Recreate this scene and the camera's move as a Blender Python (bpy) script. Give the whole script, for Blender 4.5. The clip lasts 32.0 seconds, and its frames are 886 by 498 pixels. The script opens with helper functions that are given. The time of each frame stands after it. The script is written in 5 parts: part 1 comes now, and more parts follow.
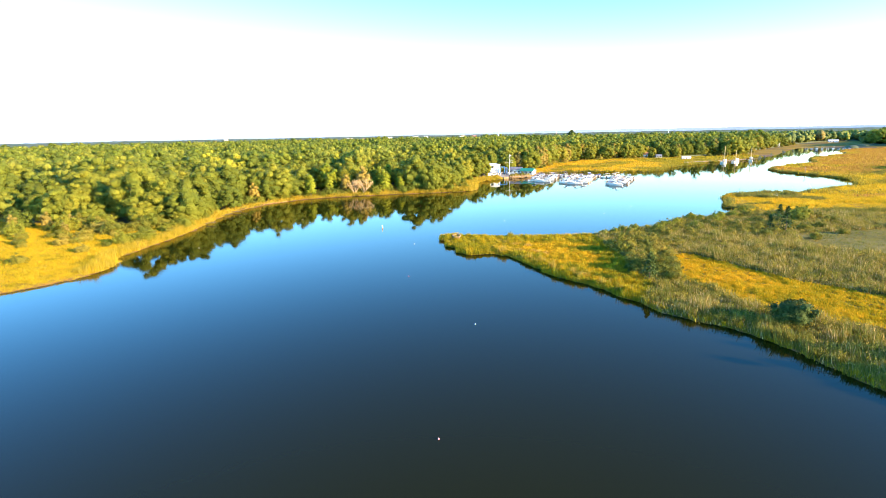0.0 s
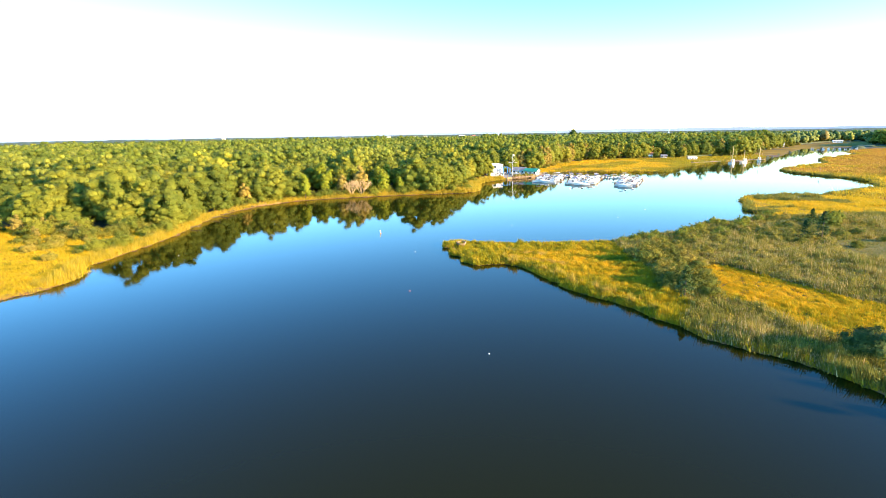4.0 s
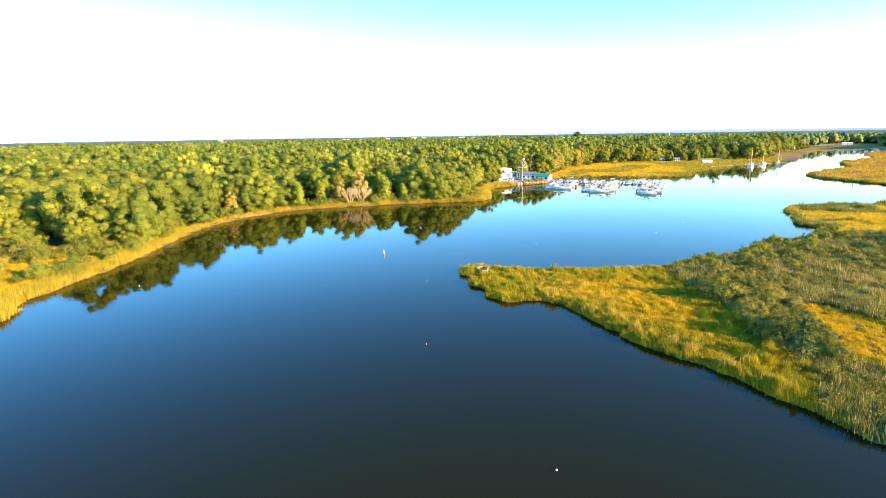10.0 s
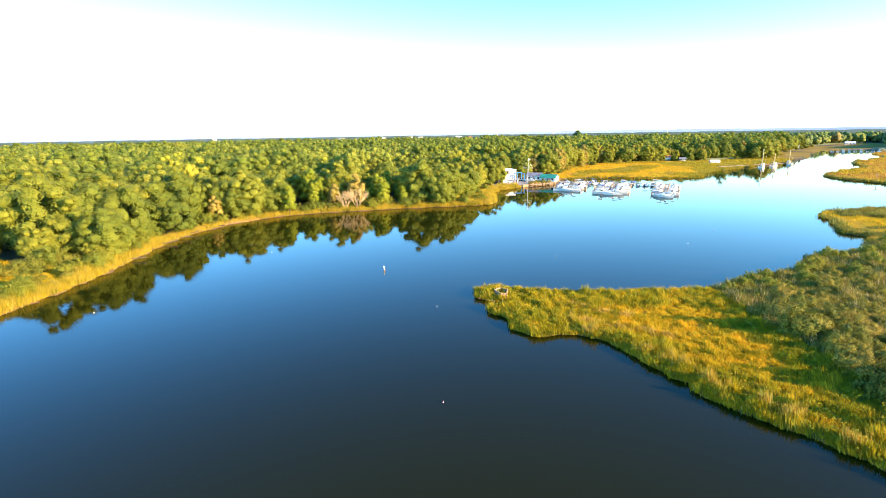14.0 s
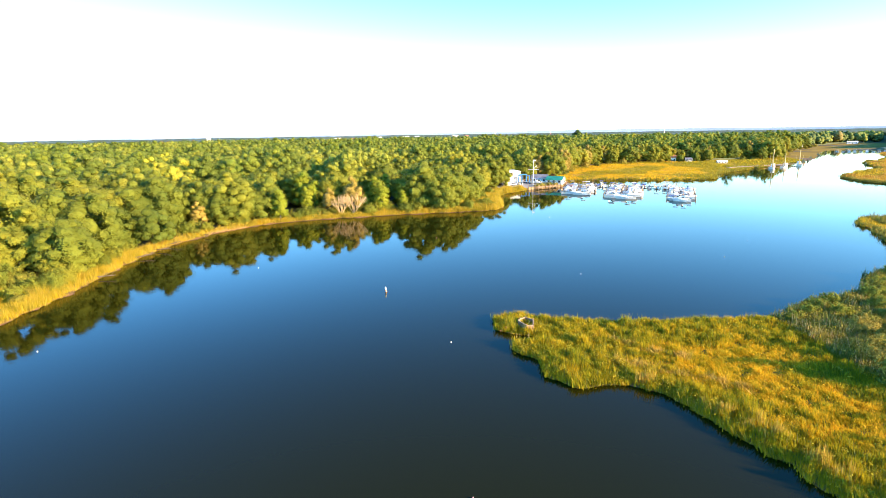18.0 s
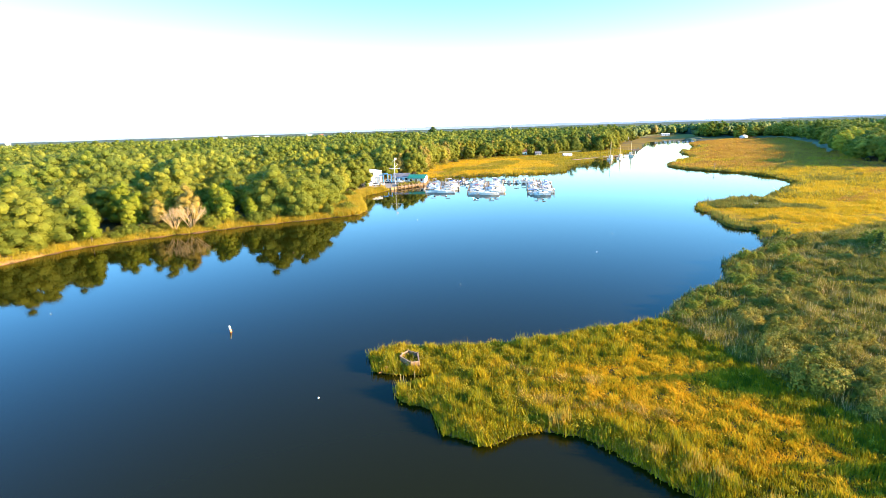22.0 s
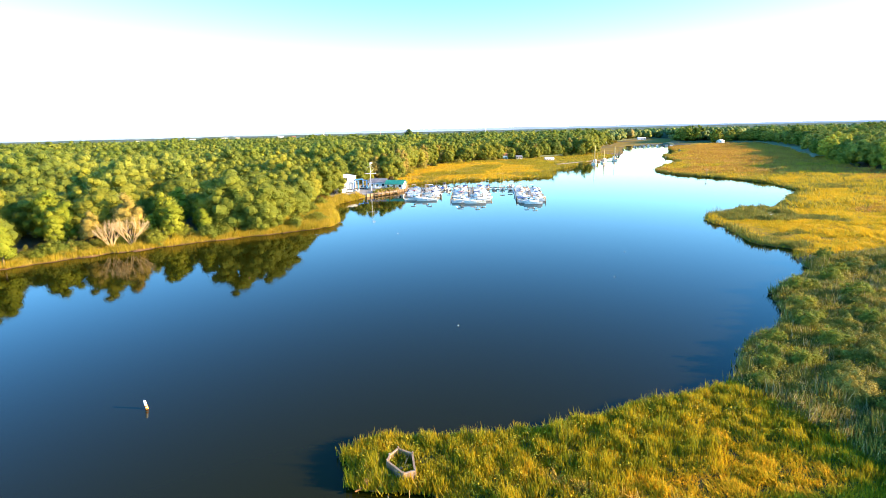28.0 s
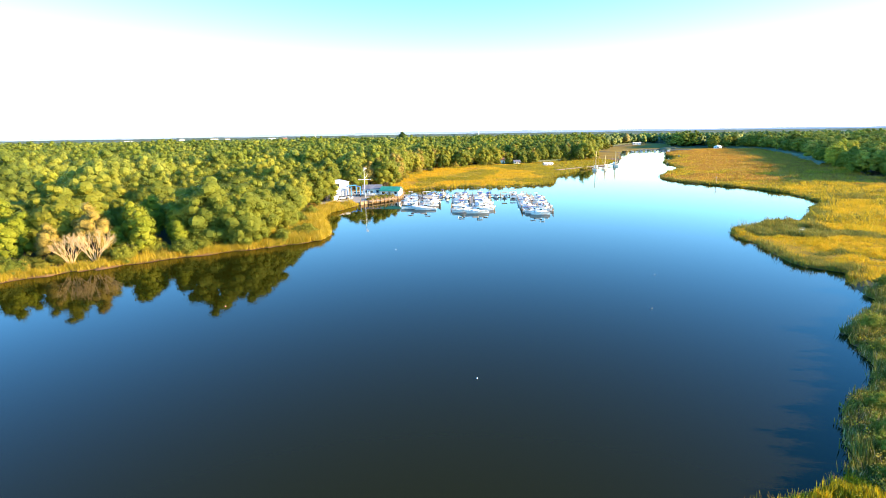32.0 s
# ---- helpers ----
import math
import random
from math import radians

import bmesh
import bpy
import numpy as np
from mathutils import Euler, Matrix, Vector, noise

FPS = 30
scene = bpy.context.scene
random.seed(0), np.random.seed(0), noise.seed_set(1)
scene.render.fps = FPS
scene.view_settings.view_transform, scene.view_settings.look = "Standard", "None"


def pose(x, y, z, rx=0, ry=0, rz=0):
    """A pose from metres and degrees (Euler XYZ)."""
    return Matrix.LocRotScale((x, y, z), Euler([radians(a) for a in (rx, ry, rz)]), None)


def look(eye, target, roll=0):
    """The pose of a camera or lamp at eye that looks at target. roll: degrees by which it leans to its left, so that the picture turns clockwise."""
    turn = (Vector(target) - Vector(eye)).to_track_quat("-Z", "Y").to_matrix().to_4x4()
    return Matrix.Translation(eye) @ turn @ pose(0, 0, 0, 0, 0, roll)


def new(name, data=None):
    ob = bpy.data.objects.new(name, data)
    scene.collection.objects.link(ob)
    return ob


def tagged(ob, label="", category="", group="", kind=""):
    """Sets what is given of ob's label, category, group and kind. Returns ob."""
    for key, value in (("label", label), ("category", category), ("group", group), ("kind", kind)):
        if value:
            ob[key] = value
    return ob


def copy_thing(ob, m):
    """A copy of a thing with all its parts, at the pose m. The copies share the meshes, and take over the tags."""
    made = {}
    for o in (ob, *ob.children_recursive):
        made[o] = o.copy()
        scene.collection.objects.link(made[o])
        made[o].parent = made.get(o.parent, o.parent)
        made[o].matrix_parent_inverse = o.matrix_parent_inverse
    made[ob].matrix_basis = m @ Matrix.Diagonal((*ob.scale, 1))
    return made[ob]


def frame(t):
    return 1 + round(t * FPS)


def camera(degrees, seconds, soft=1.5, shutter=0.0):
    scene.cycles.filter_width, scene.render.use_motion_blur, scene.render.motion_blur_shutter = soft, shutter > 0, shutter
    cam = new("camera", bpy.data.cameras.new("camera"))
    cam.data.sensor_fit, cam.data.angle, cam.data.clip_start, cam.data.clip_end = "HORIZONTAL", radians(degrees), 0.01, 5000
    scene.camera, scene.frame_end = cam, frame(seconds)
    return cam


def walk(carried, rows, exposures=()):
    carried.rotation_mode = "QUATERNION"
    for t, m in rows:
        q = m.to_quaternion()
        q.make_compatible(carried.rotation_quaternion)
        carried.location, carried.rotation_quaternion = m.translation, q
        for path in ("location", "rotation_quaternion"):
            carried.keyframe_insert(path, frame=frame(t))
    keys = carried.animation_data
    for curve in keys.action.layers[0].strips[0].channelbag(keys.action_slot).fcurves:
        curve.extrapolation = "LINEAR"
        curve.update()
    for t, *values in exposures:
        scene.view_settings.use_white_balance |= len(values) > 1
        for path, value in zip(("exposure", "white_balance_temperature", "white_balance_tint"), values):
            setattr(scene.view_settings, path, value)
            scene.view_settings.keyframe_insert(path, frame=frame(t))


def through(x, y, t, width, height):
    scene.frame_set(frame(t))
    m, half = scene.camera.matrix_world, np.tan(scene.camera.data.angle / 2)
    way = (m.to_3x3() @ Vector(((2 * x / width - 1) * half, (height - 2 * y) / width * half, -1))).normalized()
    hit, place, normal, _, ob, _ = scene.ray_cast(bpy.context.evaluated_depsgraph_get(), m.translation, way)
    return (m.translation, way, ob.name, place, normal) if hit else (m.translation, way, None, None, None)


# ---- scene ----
cam = camera(80.6, 32.0, soft=0.85)
PATH = [
    (0, (1.41, 1.967, 28.187), (1.346, 3.919, 27.755), -1.1),
    (3, (0.465, 10.845, 27.555), (0.405, 12.797, 27.121), -0.9),
    (6, (-1.822, 21.628, 27.897), (-1.878, 23.58, 27.465), -1.1),
    (8, (-3.456, 29.313, 28.094), (-3.507, 31.265, 27.659), -0.7),
    (9, (-4.065, 32.912, 28.171), (-4.118, 34.865, 27.742), -1.1),
    (10, (-4.712, 36.886, 28.066), (-4.764, 38.839, 27.638), -0.9),
    (11, (-5.481, 41.008, 27.981), (-5.53, 42.96, 27.55), -0.9),
    (12, (-6.228, 45.161, 27.91), (-6.271, 47.114, 27.478), -0.9),
    (13, (-6.936, 49.253, 27.929), (-6.977, 51.206, 27.498), -1.0),
    (14, (-7.797, 53.181, 27.972), (-7.834, 55.134, 27.541), -0.9),
    (17, (-10.015, 64.227, 28.306), (-10.041, 66.179, 27.871), -0.8),
    (18, (-10.651, 67.867, 28.351), (-10.673, 69.819, 27.917), -0.9),
    (19, (-11.144, 71.485, 28.45), (-11.159, 73.437, 28.015), -1.2),
    (19.5, (-11.203, 73.403, 28.407), (-11.172, 75.354, 27.969), -1.1),
    (20, (-10.994, 75.339, 28.328), (-10.863, 77.286, 27.888), -1.3),
    (20.5, (-10.71, 77.182, 28.253), (-10.439, 79.113, 27.807), -1.6),
    (21, (-10.454, 78.947, 28.187), (-10.081, 80.86, 27.737), -1.6),
    (21.5, (-10.18, 80.648, 28.142), (-9.737, 82.545, 27.69), -1.8),
    (22, (-9.909, 82.322, 28.122), (-9.42, 84.208, 27.669), -1.8),
    (22.5, (-9.617, 84.008, 28.104), (-9.107, 85.888, 27.65), -1.7),
    (23, (-9.33, 85.717, 28.049), (-8.808, 87.593, 27.595), -1.7),
    (24, (-8.731, 89.172, 27.834), (-8.202, 91.047, 27.382), -1.7),
    (25, (-8.247, 92.597, 27.739), (-7.706, 94.469, 27.289), -1.6),
    (28, (-7.119, 102.756, 27.72), (-6.537, 104.617, 27.275), -1.4),
    (29, (-6.82, 106.322, 27.936), (-6.229, 108.18, 27.492), -1.4),
    (30, (-6.423, 109.878, 28.054), (-5.823, 111.735, 27.615), -1.2),
    (31, (-5.927, 113.665, 28.248), (-5.32, 115.519, 27.807), -1.1),
    (32, (-5.335, 117.704, 28.279), (-4.722, 119.557, 27.843), -0.9),
]
walk(cam, [(t, look(eye, target, roll)) for t, eye, target, roll in PATH], [(0, 2.05), (32, 2.05)])

# ---- sky, sun, exposure ----
SUN_AZ, SUN_EL = 117.0, 14.5      # degrees clockwise from +y, and above the horizon
world = bpy.data.worlds.new("world")
scene.world = world
world.use_nodes = True
wn = world.node_tree
sky = wn.nodes.new("ShaderNodeTexSky")
sky.sky_type = "NISHITA"
sky.sun_disc = False
sky.sun_elevation, sky.sun_rotation = radians(SUN_EL), radians(SUN_AZ)
sky.air_density, sky.dust_density, sky.ozone_density = 1.0, 0.05, 3.0
vivid = wn.nodes.new("ShaderNodeHueSaturation")
vivid.inputs["Saturation"].default_value = 1.19
contrast = wn.nodes.new("ShaderNodeGamma")
contrast.inputs[1].default_value = 1.25
wn.links.new(sky.outputs[0], contrast.inputs[0])
wn.links.new(contrast.outputs[0], vivid.inputs["Color"])
wn.links.new(vivid.outputs[0], wn.nodes["Background"].inputs[0])
wn.nodes["Background"].inputs[1].default_value = 0.15

sun_dir = Vector((math.sin(radians(SUN_AZ)) * math.cos(radians(SUN_EL)),
                  math.cos(radians(SUN_AZ)) * math.cos(radians(SUN_EL)), math.sin(radians(SUN_EL))))
sun = new("sun", bpy.data.lights.new("sun", "SUN"))
sun.data.energy, sun.data.angle, sun.data.color = 5.0, radians(0.6), (1.0, 0.72, 0.39)
sun.matrix_world = look(sun_dir * 200, (0, 0, 0))


# ---- materials ----
def material(name, ramp, rough=0.8, metal=0.0, scale=1.0, fine=8.0, bump=0.3, vary="", amount=0.25, spec=0.3, gloss_noise=0.0):
    """Colours of ramp mixed by noise at two scales; vary: 'object' or 'island' shifts the brightness from piece to piece."""
    m = bpy.data.materials.new(name)
    m.use_nodes = True
    nt = m.node_tree
    b = nt.nodes["Principled BSDF"]
    b.inputs["Roughness"].default_value, b.inputs["Metallic"].default_value = rough, metal
    b.inputs["Specular IOR Level"].default_value = spec
    geo = nt.nodes.new("ShaderNodeNewGeometry")
    n1, n2 = nt.nodes.new("ShaderNodeTexNoise"), nt.nodes.new("ShaderNodeTexNoise")
    n1.inputs["Scale"].default_value, n1.inputs["Detail"].default_value = scale, 3
    n2.inputs["Scale"].default_value, n2.inputs["Detail"].default_value = fine, 4
    for n in (n1, n2):
        nt.links.new(geo.outputs["Position"], n.inputs["Vector"])
    mix = nt.nodes.new("ShaderNodeMath")
    mix.operation = "MULTIPLY_ADD"
    nt.links.new(n2.outputs[0], mix.inputs[0])
    mix.inputs[1].default_value = 0.45
    mix2 = nt.nodes.new("ShaderNodeMath")
    mix2.operation = "MULTIPLY_ADD"
    nt.links.new(n1.outputs[0], mix2.inputs[0])
    mix2.inputs[1].default_value, mix2.inputs[2].default_value = 0.9, -0.2
    nt.links.new(mix2.outputs[0], mix.inputs[2])
    fac = mix.outputs[0]
    if vary:
        rnd = nt.nodes.new("ShaderNodeObjectInfo").outputs["Random"] if vary == "object" else geo.outputs["Random Per Island"]
        add = nt.nodes.new("ShaderNodeMath")
        add.operation = "MULTIPLY_ADD"
        nt.links.new(rnd, add.inputs[0])
        add.inputs[1].default_value = amount * 2
        off = nt.nodes.new("ShaderNodeMath")
        off.operation = "SUBTRACT"
        nt.links.new(fac, off.inputs[0])
        off.inputs[1].default_value = amount
        nt.links.new(off.outputs[0], add.inputs[2])
        fac = add.outputs[0]
    cr = nt.nodes.new("ShaderNodeValToRGB")
    while len(cr.color_ramp.elements) < len(ramp):
        cr.color_ramp.elements.new(0.5)
    for k, (e, c) in enumerate(zip(cr.color_ramp.elements, ramp)):
        e.position = 0.2 + 0.6 * k / max(1, len(ramp) - 1)
        e.color = (*c, 1)
    nt.links.new(fac, cr.inputs[0])
    nt.links.new(cr.outputs[0], b.inputs["Base Color"])
    if bump:
        bp = nt.nodes.new("ShaderNodeBump")
        bp.inputs["Strength"].default_value = bump
        nt.links.new(n2.outputs[0], bp.inputs["Height"])
        nt.links.new(bp.outputs[0], b.inputs["Normal"])
    return m


def leafy(name, ramp, vary, amount=0.3, through=0.25, scale=0.25, fine=1.2, rough=0.65):
    """A leaf: diffuse with some light let through."""
    m = material(name, ramp, rough, scale=scale, fine=fine, bump=0, vary=vary, amount=amount, spec=0.1)
    nt = m.node_tree
    b, out = nt.nodes["Principled BSDF"], nt.nodes["Material Output"]
    tr, mx = nt.nodes.new("ShaderNodeBsdfTranslucent"), nt.nodes.new("ShaderNodeMixShader")
    nt.links.new(b.inputs["Base Color"].links[0].from_socket, tr.inputs[0])
    mx.inputs[0].default_value = through
    nt.links.new(b.outputs[0], mx.inputs[1])
    nt.links.new(tr.outputs[0], mx.inputs[2])
    nt.links.new(mx.outputs[0], out.inputs[0])
    return m


M = {}
M["mud"] = material("mud", [(0.05, 0.045, 0.025), (0.12, 0.10, 0.05), (0.20, 0.17, 0.08)], 0.9, scale=0.08, fine=1.5)
M["marsh_soil"] = material("marsh_soil", [(0.14, 0.09, 0.018), (0.24, 0.155, 0.024), (0.32, 0.20, 0.03)], 0.95, scale=0.035, fine=0.8, spec=0.05)
M["peat"] = material("peat", [(0.03, 0.035, 0.012), (0.06, 0.06, 0.018), (0.11, 0.09, 0.03)], 0.95, scale=0.2, fine=1.5)
M["leaf_litter"] = material("leaf_litter", [(0.03, 0.03, 0.012), (0.06, 0.05, 0.02), (0.10, 0.075, 0.03)], 0.95, scale=0.1, fine=1.2)
M["mudflat"] = material("mudflat", [(0.11, 0.095, 0.03), (0.17, 0.14, 0.045), (0.23, 0.18, 0.065)], 0.95, scale=0.1, fine=1.0, spec=0.05)
M["clay"] = material("clay_bank", [(0.20, 0.10, 0.04), (0.36, 0.19, 0.07), (0.48, 0.28, 0.12)], 0.95, scale=0.3, fine=2)
M["bank"] = material("bank", [(0.06, 0.035, 0.015), (0.14, 0.075, 0.028), (0.24, 0.13, 0.05)], 0.9, scale=0.3, fine=3)
M["cord"] = leafy("cordgrass", [(0.13, 0.14, 0.006), (0.31, 0.26, 0.009), (0.49, 0.335, 0.010), (0.60, 0.335, 0.016)], "island", 0.13, 0.4, 0.28, 0.9)
M["salt"] = leafy("saltgrass", [(0.40, 0.31, 0.012), (0.58, 0.37, 0.012), (0.70, 0.375, 0.014), (0.70, 0.43, 0.022)], "island", 0.2, 0.4, 0.14, 0.8)
M["reed"] = leafy("reed", [(0.085, 0.10, 0.018), (0.16, 0.155, 0.026), (0.26, 0.21, 0.038), (0.38, 0.275, 0.065)], "island", 0.14, 0.35, 0.3, 1.0)
M["straw"] = leafy("straw", [(0.26, 0.21, 0.025), (0.42, 0.30, 0.035), (0.52, 0.36, 0.06)], "island", 0.15, 0.3, 0.25, 0.8)
M["plume"] = leafy("plume", [(0.42, 0.30, 0.12), (0.58, 0.42, 0.18)], "island", 0.3, 0.2)
M["leaf"] = leafy("leaf", [(0.125, 0.155, 0.022), (0.185, 0.205, 0.025), (0.24, 0.245, 0.028), (0.30, 0.275, 0.030)], "object", 0.2, 0.4, 0.05, 0.15)
# leaf of the farthest canopy: bluish haze is mixed into the colour
M["leaf_far_hazy"] = leafy("leaf_far_hazy", [(0.10, 0.13, 0.07), (0.13, 0.155, 0.08), (0.16, 0.175, 0.09), (0.19, 0.19, 0.10)], "island", 0.22, 0.25, 0.05, 0.3)
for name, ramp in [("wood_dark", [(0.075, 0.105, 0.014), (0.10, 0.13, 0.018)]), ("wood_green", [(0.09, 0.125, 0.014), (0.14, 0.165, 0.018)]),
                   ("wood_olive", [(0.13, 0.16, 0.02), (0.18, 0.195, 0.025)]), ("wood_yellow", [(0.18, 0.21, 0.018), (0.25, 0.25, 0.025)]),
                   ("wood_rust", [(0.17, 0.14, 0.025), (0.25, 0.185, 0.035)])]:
    # copies for distant woods: the offset towards blue paints haze into them
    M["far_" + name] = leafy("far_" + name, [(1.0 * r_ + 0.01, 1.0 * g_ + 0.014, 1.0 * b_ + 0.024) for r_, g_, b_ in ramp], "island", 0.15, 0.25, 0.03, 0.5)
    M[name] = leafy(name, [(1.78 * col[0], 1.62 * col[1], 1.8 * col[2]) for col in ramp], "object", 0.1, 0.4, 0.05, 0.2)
M["reed_green"] = leafy("reed_green", [(0.085, 0.095, 0.018), (0.15, 0.15, 0.024), (0.22, 0.195, 0.03), (0.30, 0.235, 0.04)], "island", 0.14, 0.25, 0.3, 1.0)
M["meadow_gold"] = leafy("meadow_gold", [(0.38, 0.28, 0.014), (0.54, 0.36, 0.018), (0.66, 0.40, 0.022)], "island", 0.15, 0.3, 0.12, 0.8)
M["rust_grass"] = leafy("rust_grass", [(0.26, 0.135, 0.03), (0.40, 0.20, 0.04), (0.52, 0.29, 0.055)], "island", 0.16, 0.25, 0.05, 0.4)
M["leaf_yellow"] = leafy("leaf_yellow", [(0.13, 0.165, 0.015), (0.21, 0.235, 0.018), (0.28, 0.28, 0.025)], "object", 0.1, 0.25, 0.3, 1.0)
M["leaf_rust"] = leafy("leaf_rust", [(0.20, 0.16, 0.035), (0.30, 0.22, 0.045), (0.36, 0.27, 0.06)], "object", 0.1, 0.25, 0.3, 1.0)
M["leaf_dark"] = leafy("leaf_dark", [(0.035, 0.06, 0.014), (0.06, 0.09, 0.018), (0.09, 0.115, 0.022)], "object", 0.15, 0.1, 0.3, 1.0)
M["leaf_shrub"] = leafy("leaf_shrub", [(0.11, 0.12, 0.016), (0.18, 0.17, 0.021), (0.26, 0.22, 0.028), (0.31, 0.24, 0.038)], "object", 0.32, 0.2, 0.3, 1.0)
M["bark"] = material("bark", [(0.06, 0.045, 0.03), (0.13, 0.10, 0.07), (0.20, 0.17, 0.13)], 0.9, scale=0.8, fine=6)
M["bleached"] = material("bleached_wood", [(0.34, 0.235, 0.11), (0.50, 0.35, 0.17), (0.60, 0.44, 0.24)], 0.85, scale=0.8, fine=6)

M["water"] = bpy.data.materials.new("water")
M["water"].use_nodes = True
nt = M["water"].node_tree
wb = nt.nodes["Principled BSDF"]
wb.inputs["Base Color"].default_value = (0.0120, 0.0118, 0.0008, 1)
wb.inputs["Roughness"].default_value = 0.03
wb.inputs["IOR"].default_value = 1.178
wgeo = nt.nodes.new("ShaderNodeNewGeometry")
wmap = nt.nodes.new("ShaderNodeMapping")
wmap.inputs["Scale"].default_value = (1.0, 0.6, 1.0)
wmap.inputs["Rotation"].default_value = (0, 0, 0.5)
nt.links.new(wgeo.outputs["Position"], wmap.inputs["Vector"])
wn1, wn2 = nt.nodes.new("ShaderNodeTexNoise"), nt.nodes.new("ShaderNodeTexNoise")
wn1.inputs["Scale"].default_value, wn1.inputs["Detail"].default_value = 1.6, 3
wn2.inputs["Scale"].default_value, wn2.inputs["Detail"].default_value = 0.03, 2
for n in (wn1, wn2):
    nt.links.new(wmap.outputs[0], n.inputs["Vector"])
wbump = nt.nodes.new("ShaderNodeBump")
wbump.inputs["Distance"].default_value = 0.02
wramp = nt.nodes.new("ShaderNodeMapRange")
wramp.inputs[1].default_value, wramp.inputs[2].default_value = 0.35, 0.7
wramp.inputs[3].default_value, wramp.inputs[4].default_value = 0.10, 0.38
nt.links.new(wn2.outputs[0], wramp.inputs[0])
nt.links.new(wramp.outputs[0], wbump.inputs["Strength"])
nt.links.new(wn1.outputs[0], wbump.inputs["Height"])
nt.links.new(wbump.outputs[0], wb.inputs["Normal"])


# ---- mesh helpers ----
def mesh_object(name, verts, faces, mats, parent=None, label="", mat_index=None, smooth=False):
    """An object from arrays; faces: rows of equal length."""
    verts, faces = np.asarray(verts, np.float32), np.asarray(faces, np.int32)
    me = bpy.data.meshes.new(name)
    me.vertices.add(len(verts))
    me.vertices.foreach_set("co", verts.ravel())
    k = faces.shape[1]
    me.loops.add(faces.size)
    me.loops.foreach_set("vertex_index", faces.ravel())
    me.polygons.add(len(faces))
    me.polygons.foreach_set("loop_start", np.arange(0, faces.size, k, dtype=np.int32))
    for m in mats:
        me.materials.append(m)
    if mat_index is not None:
        me.polygons.foreach_set("material_index", np.asarray(mat_index, np.int32))
    if smooth:
        me.polygons.foreach_set("use_smooth", np.ones(len(faces), bool))
    me.update(calc_edges=True)
    ob = new(name, me)
    ob.parent = parent
    return tagged(ob, label)


def part(name, bm, mat, parent=None, label="", smooth=False):
    """Links a bmesh as one mesh object under a thing or a part."""
    me = bpy.data.meshes.new(name)
    bm.to_mesh(me)
    bm.free()
    me.materials.append(mat)
    if smooth:
        me.polygons.foreach_set("use_smooth", np.ones(len(me.polygons), bool))
    ob = new(name, me)
    ob.parent = parent
    return tagged(ob, label)


def thing(name, m, label, category, group=""):
    ob = new(name)
    ob.empty_display_size = 0.3
    ob.matrix_world = m
    return tagged(ob, label, category, group)


# ---- plan: the shorelines ----
LEFT_BANK = [(-160, -100), (-120, 0), (-97, 60), (-87, 94), (-81, 101), (-77.5, 107), (-77, 115), (-80, 120), (-82.3, 125),
             (-82, 135), (-81, 147), (-81.5, 160), (-83, 172), (-85, 192), (-84.5, 205), (-80, 222), (-69, 237), (-54, 244),
             (-46, 246.5), (-38, 249), (-29, 252), (-19, 254), (-9, 256), (0, 258), (6, 260), (9.5, 264), (11.5, 278),
             (11.5, 298), (15, 311), (23, 319), (29, 328), (44, 337), (49, 341), (53, 353), (62, 371), (91, 373), (107, 366),
             (133, 365), (143, 372), (150, 382), (148, 392), (160, 402), (225, 461), (233, 464), (265, 484), (300, 530),
             (372, 619), (423, 677), (473, 707), (500, 712)]
RIGHT_BANK = [(500, 690), (459, 646), (429, 610), (397, 551), (322, 494), (281, 427), (229, 387), (212.5, 369), (206, 343.5),
              (208.5, 327), (211.5, 305), (208, 284), (199.5, 269.5), (193, 257), (186, 254), (175, 249.5), (161, 239.5), (149, 232.5), (140, 235), (128, 231.5),
              (117.5, 229), (111, 222), (107, 212), (102, 202), (98, 194), (100, 189), (101, 186), (93, 181), (91, 177),
              (86, 171), (70, 166), (66, 161), (61, 156), (55, 152.5), (50, 151.5), (44, 148), (41, 145), (37, 142.5),
              (32, 142.5), (27, 143), (20, 142), (11, 142.5), (4, 144.5), (-1, 145.5), (-3.3, 144.5), (-3.7, 142),
              (-3.5, 139.3), (-1, 138.3), (3, 136.6), (3, 135.3), (-2, 135), (-2, 132), (1, 129), (0.7, 125.2), (3.9, 121.9),
              (6.3, 122.9), (9.8, 122.5), (12.5, 120.5), (15, 116), (17.5, 109), (19.5, 104), (22, 100.5), (25, 97), (27.3, 93.5),
              (29.5, 88.5), (32, 85), (32.5, 81), (35.5, 78.5), (40, 74), (43, 69.5), (44.5, 64), (46, 58), (48, 50),
              (56, 30), (75, 0), (100, -60), (150, -150)]
WATER_EDGE = np.array(LEFT_BANK + RIGHT_BANK + [(150, -600), (-160, -600)], float)


def ragged(edge, step=1.3, size=1.0, seed=3):
    """The edge cut into short steps, with bays and tufts."""
    rng, out = np.random.default_rng(seed), []
    for a, b in zip(edge, np.roll(edge, -1, 0)):
        d = np.linalg.norm(b - a)
        n = max(1, int(d / step)) if d < 60 else max(1, int(d / 8))
        far = max(1.0, np.hypot(*(a - (0, 90))) / 150)
        for k in range(n):
            p = a + (b - a) * k / n
            traced = 0.45 if p[0] > -6 and p[0] < 60 and 60 < p[1] < 165 else 1.0
            out.append(p + (rng.normal(0, size * 0.5, 2) * min(far, 3) * traced if 0 < p[1] < 800 else 0))
    return np.array(out)


WATER_EDGE = ragged(WATER_EDGE)


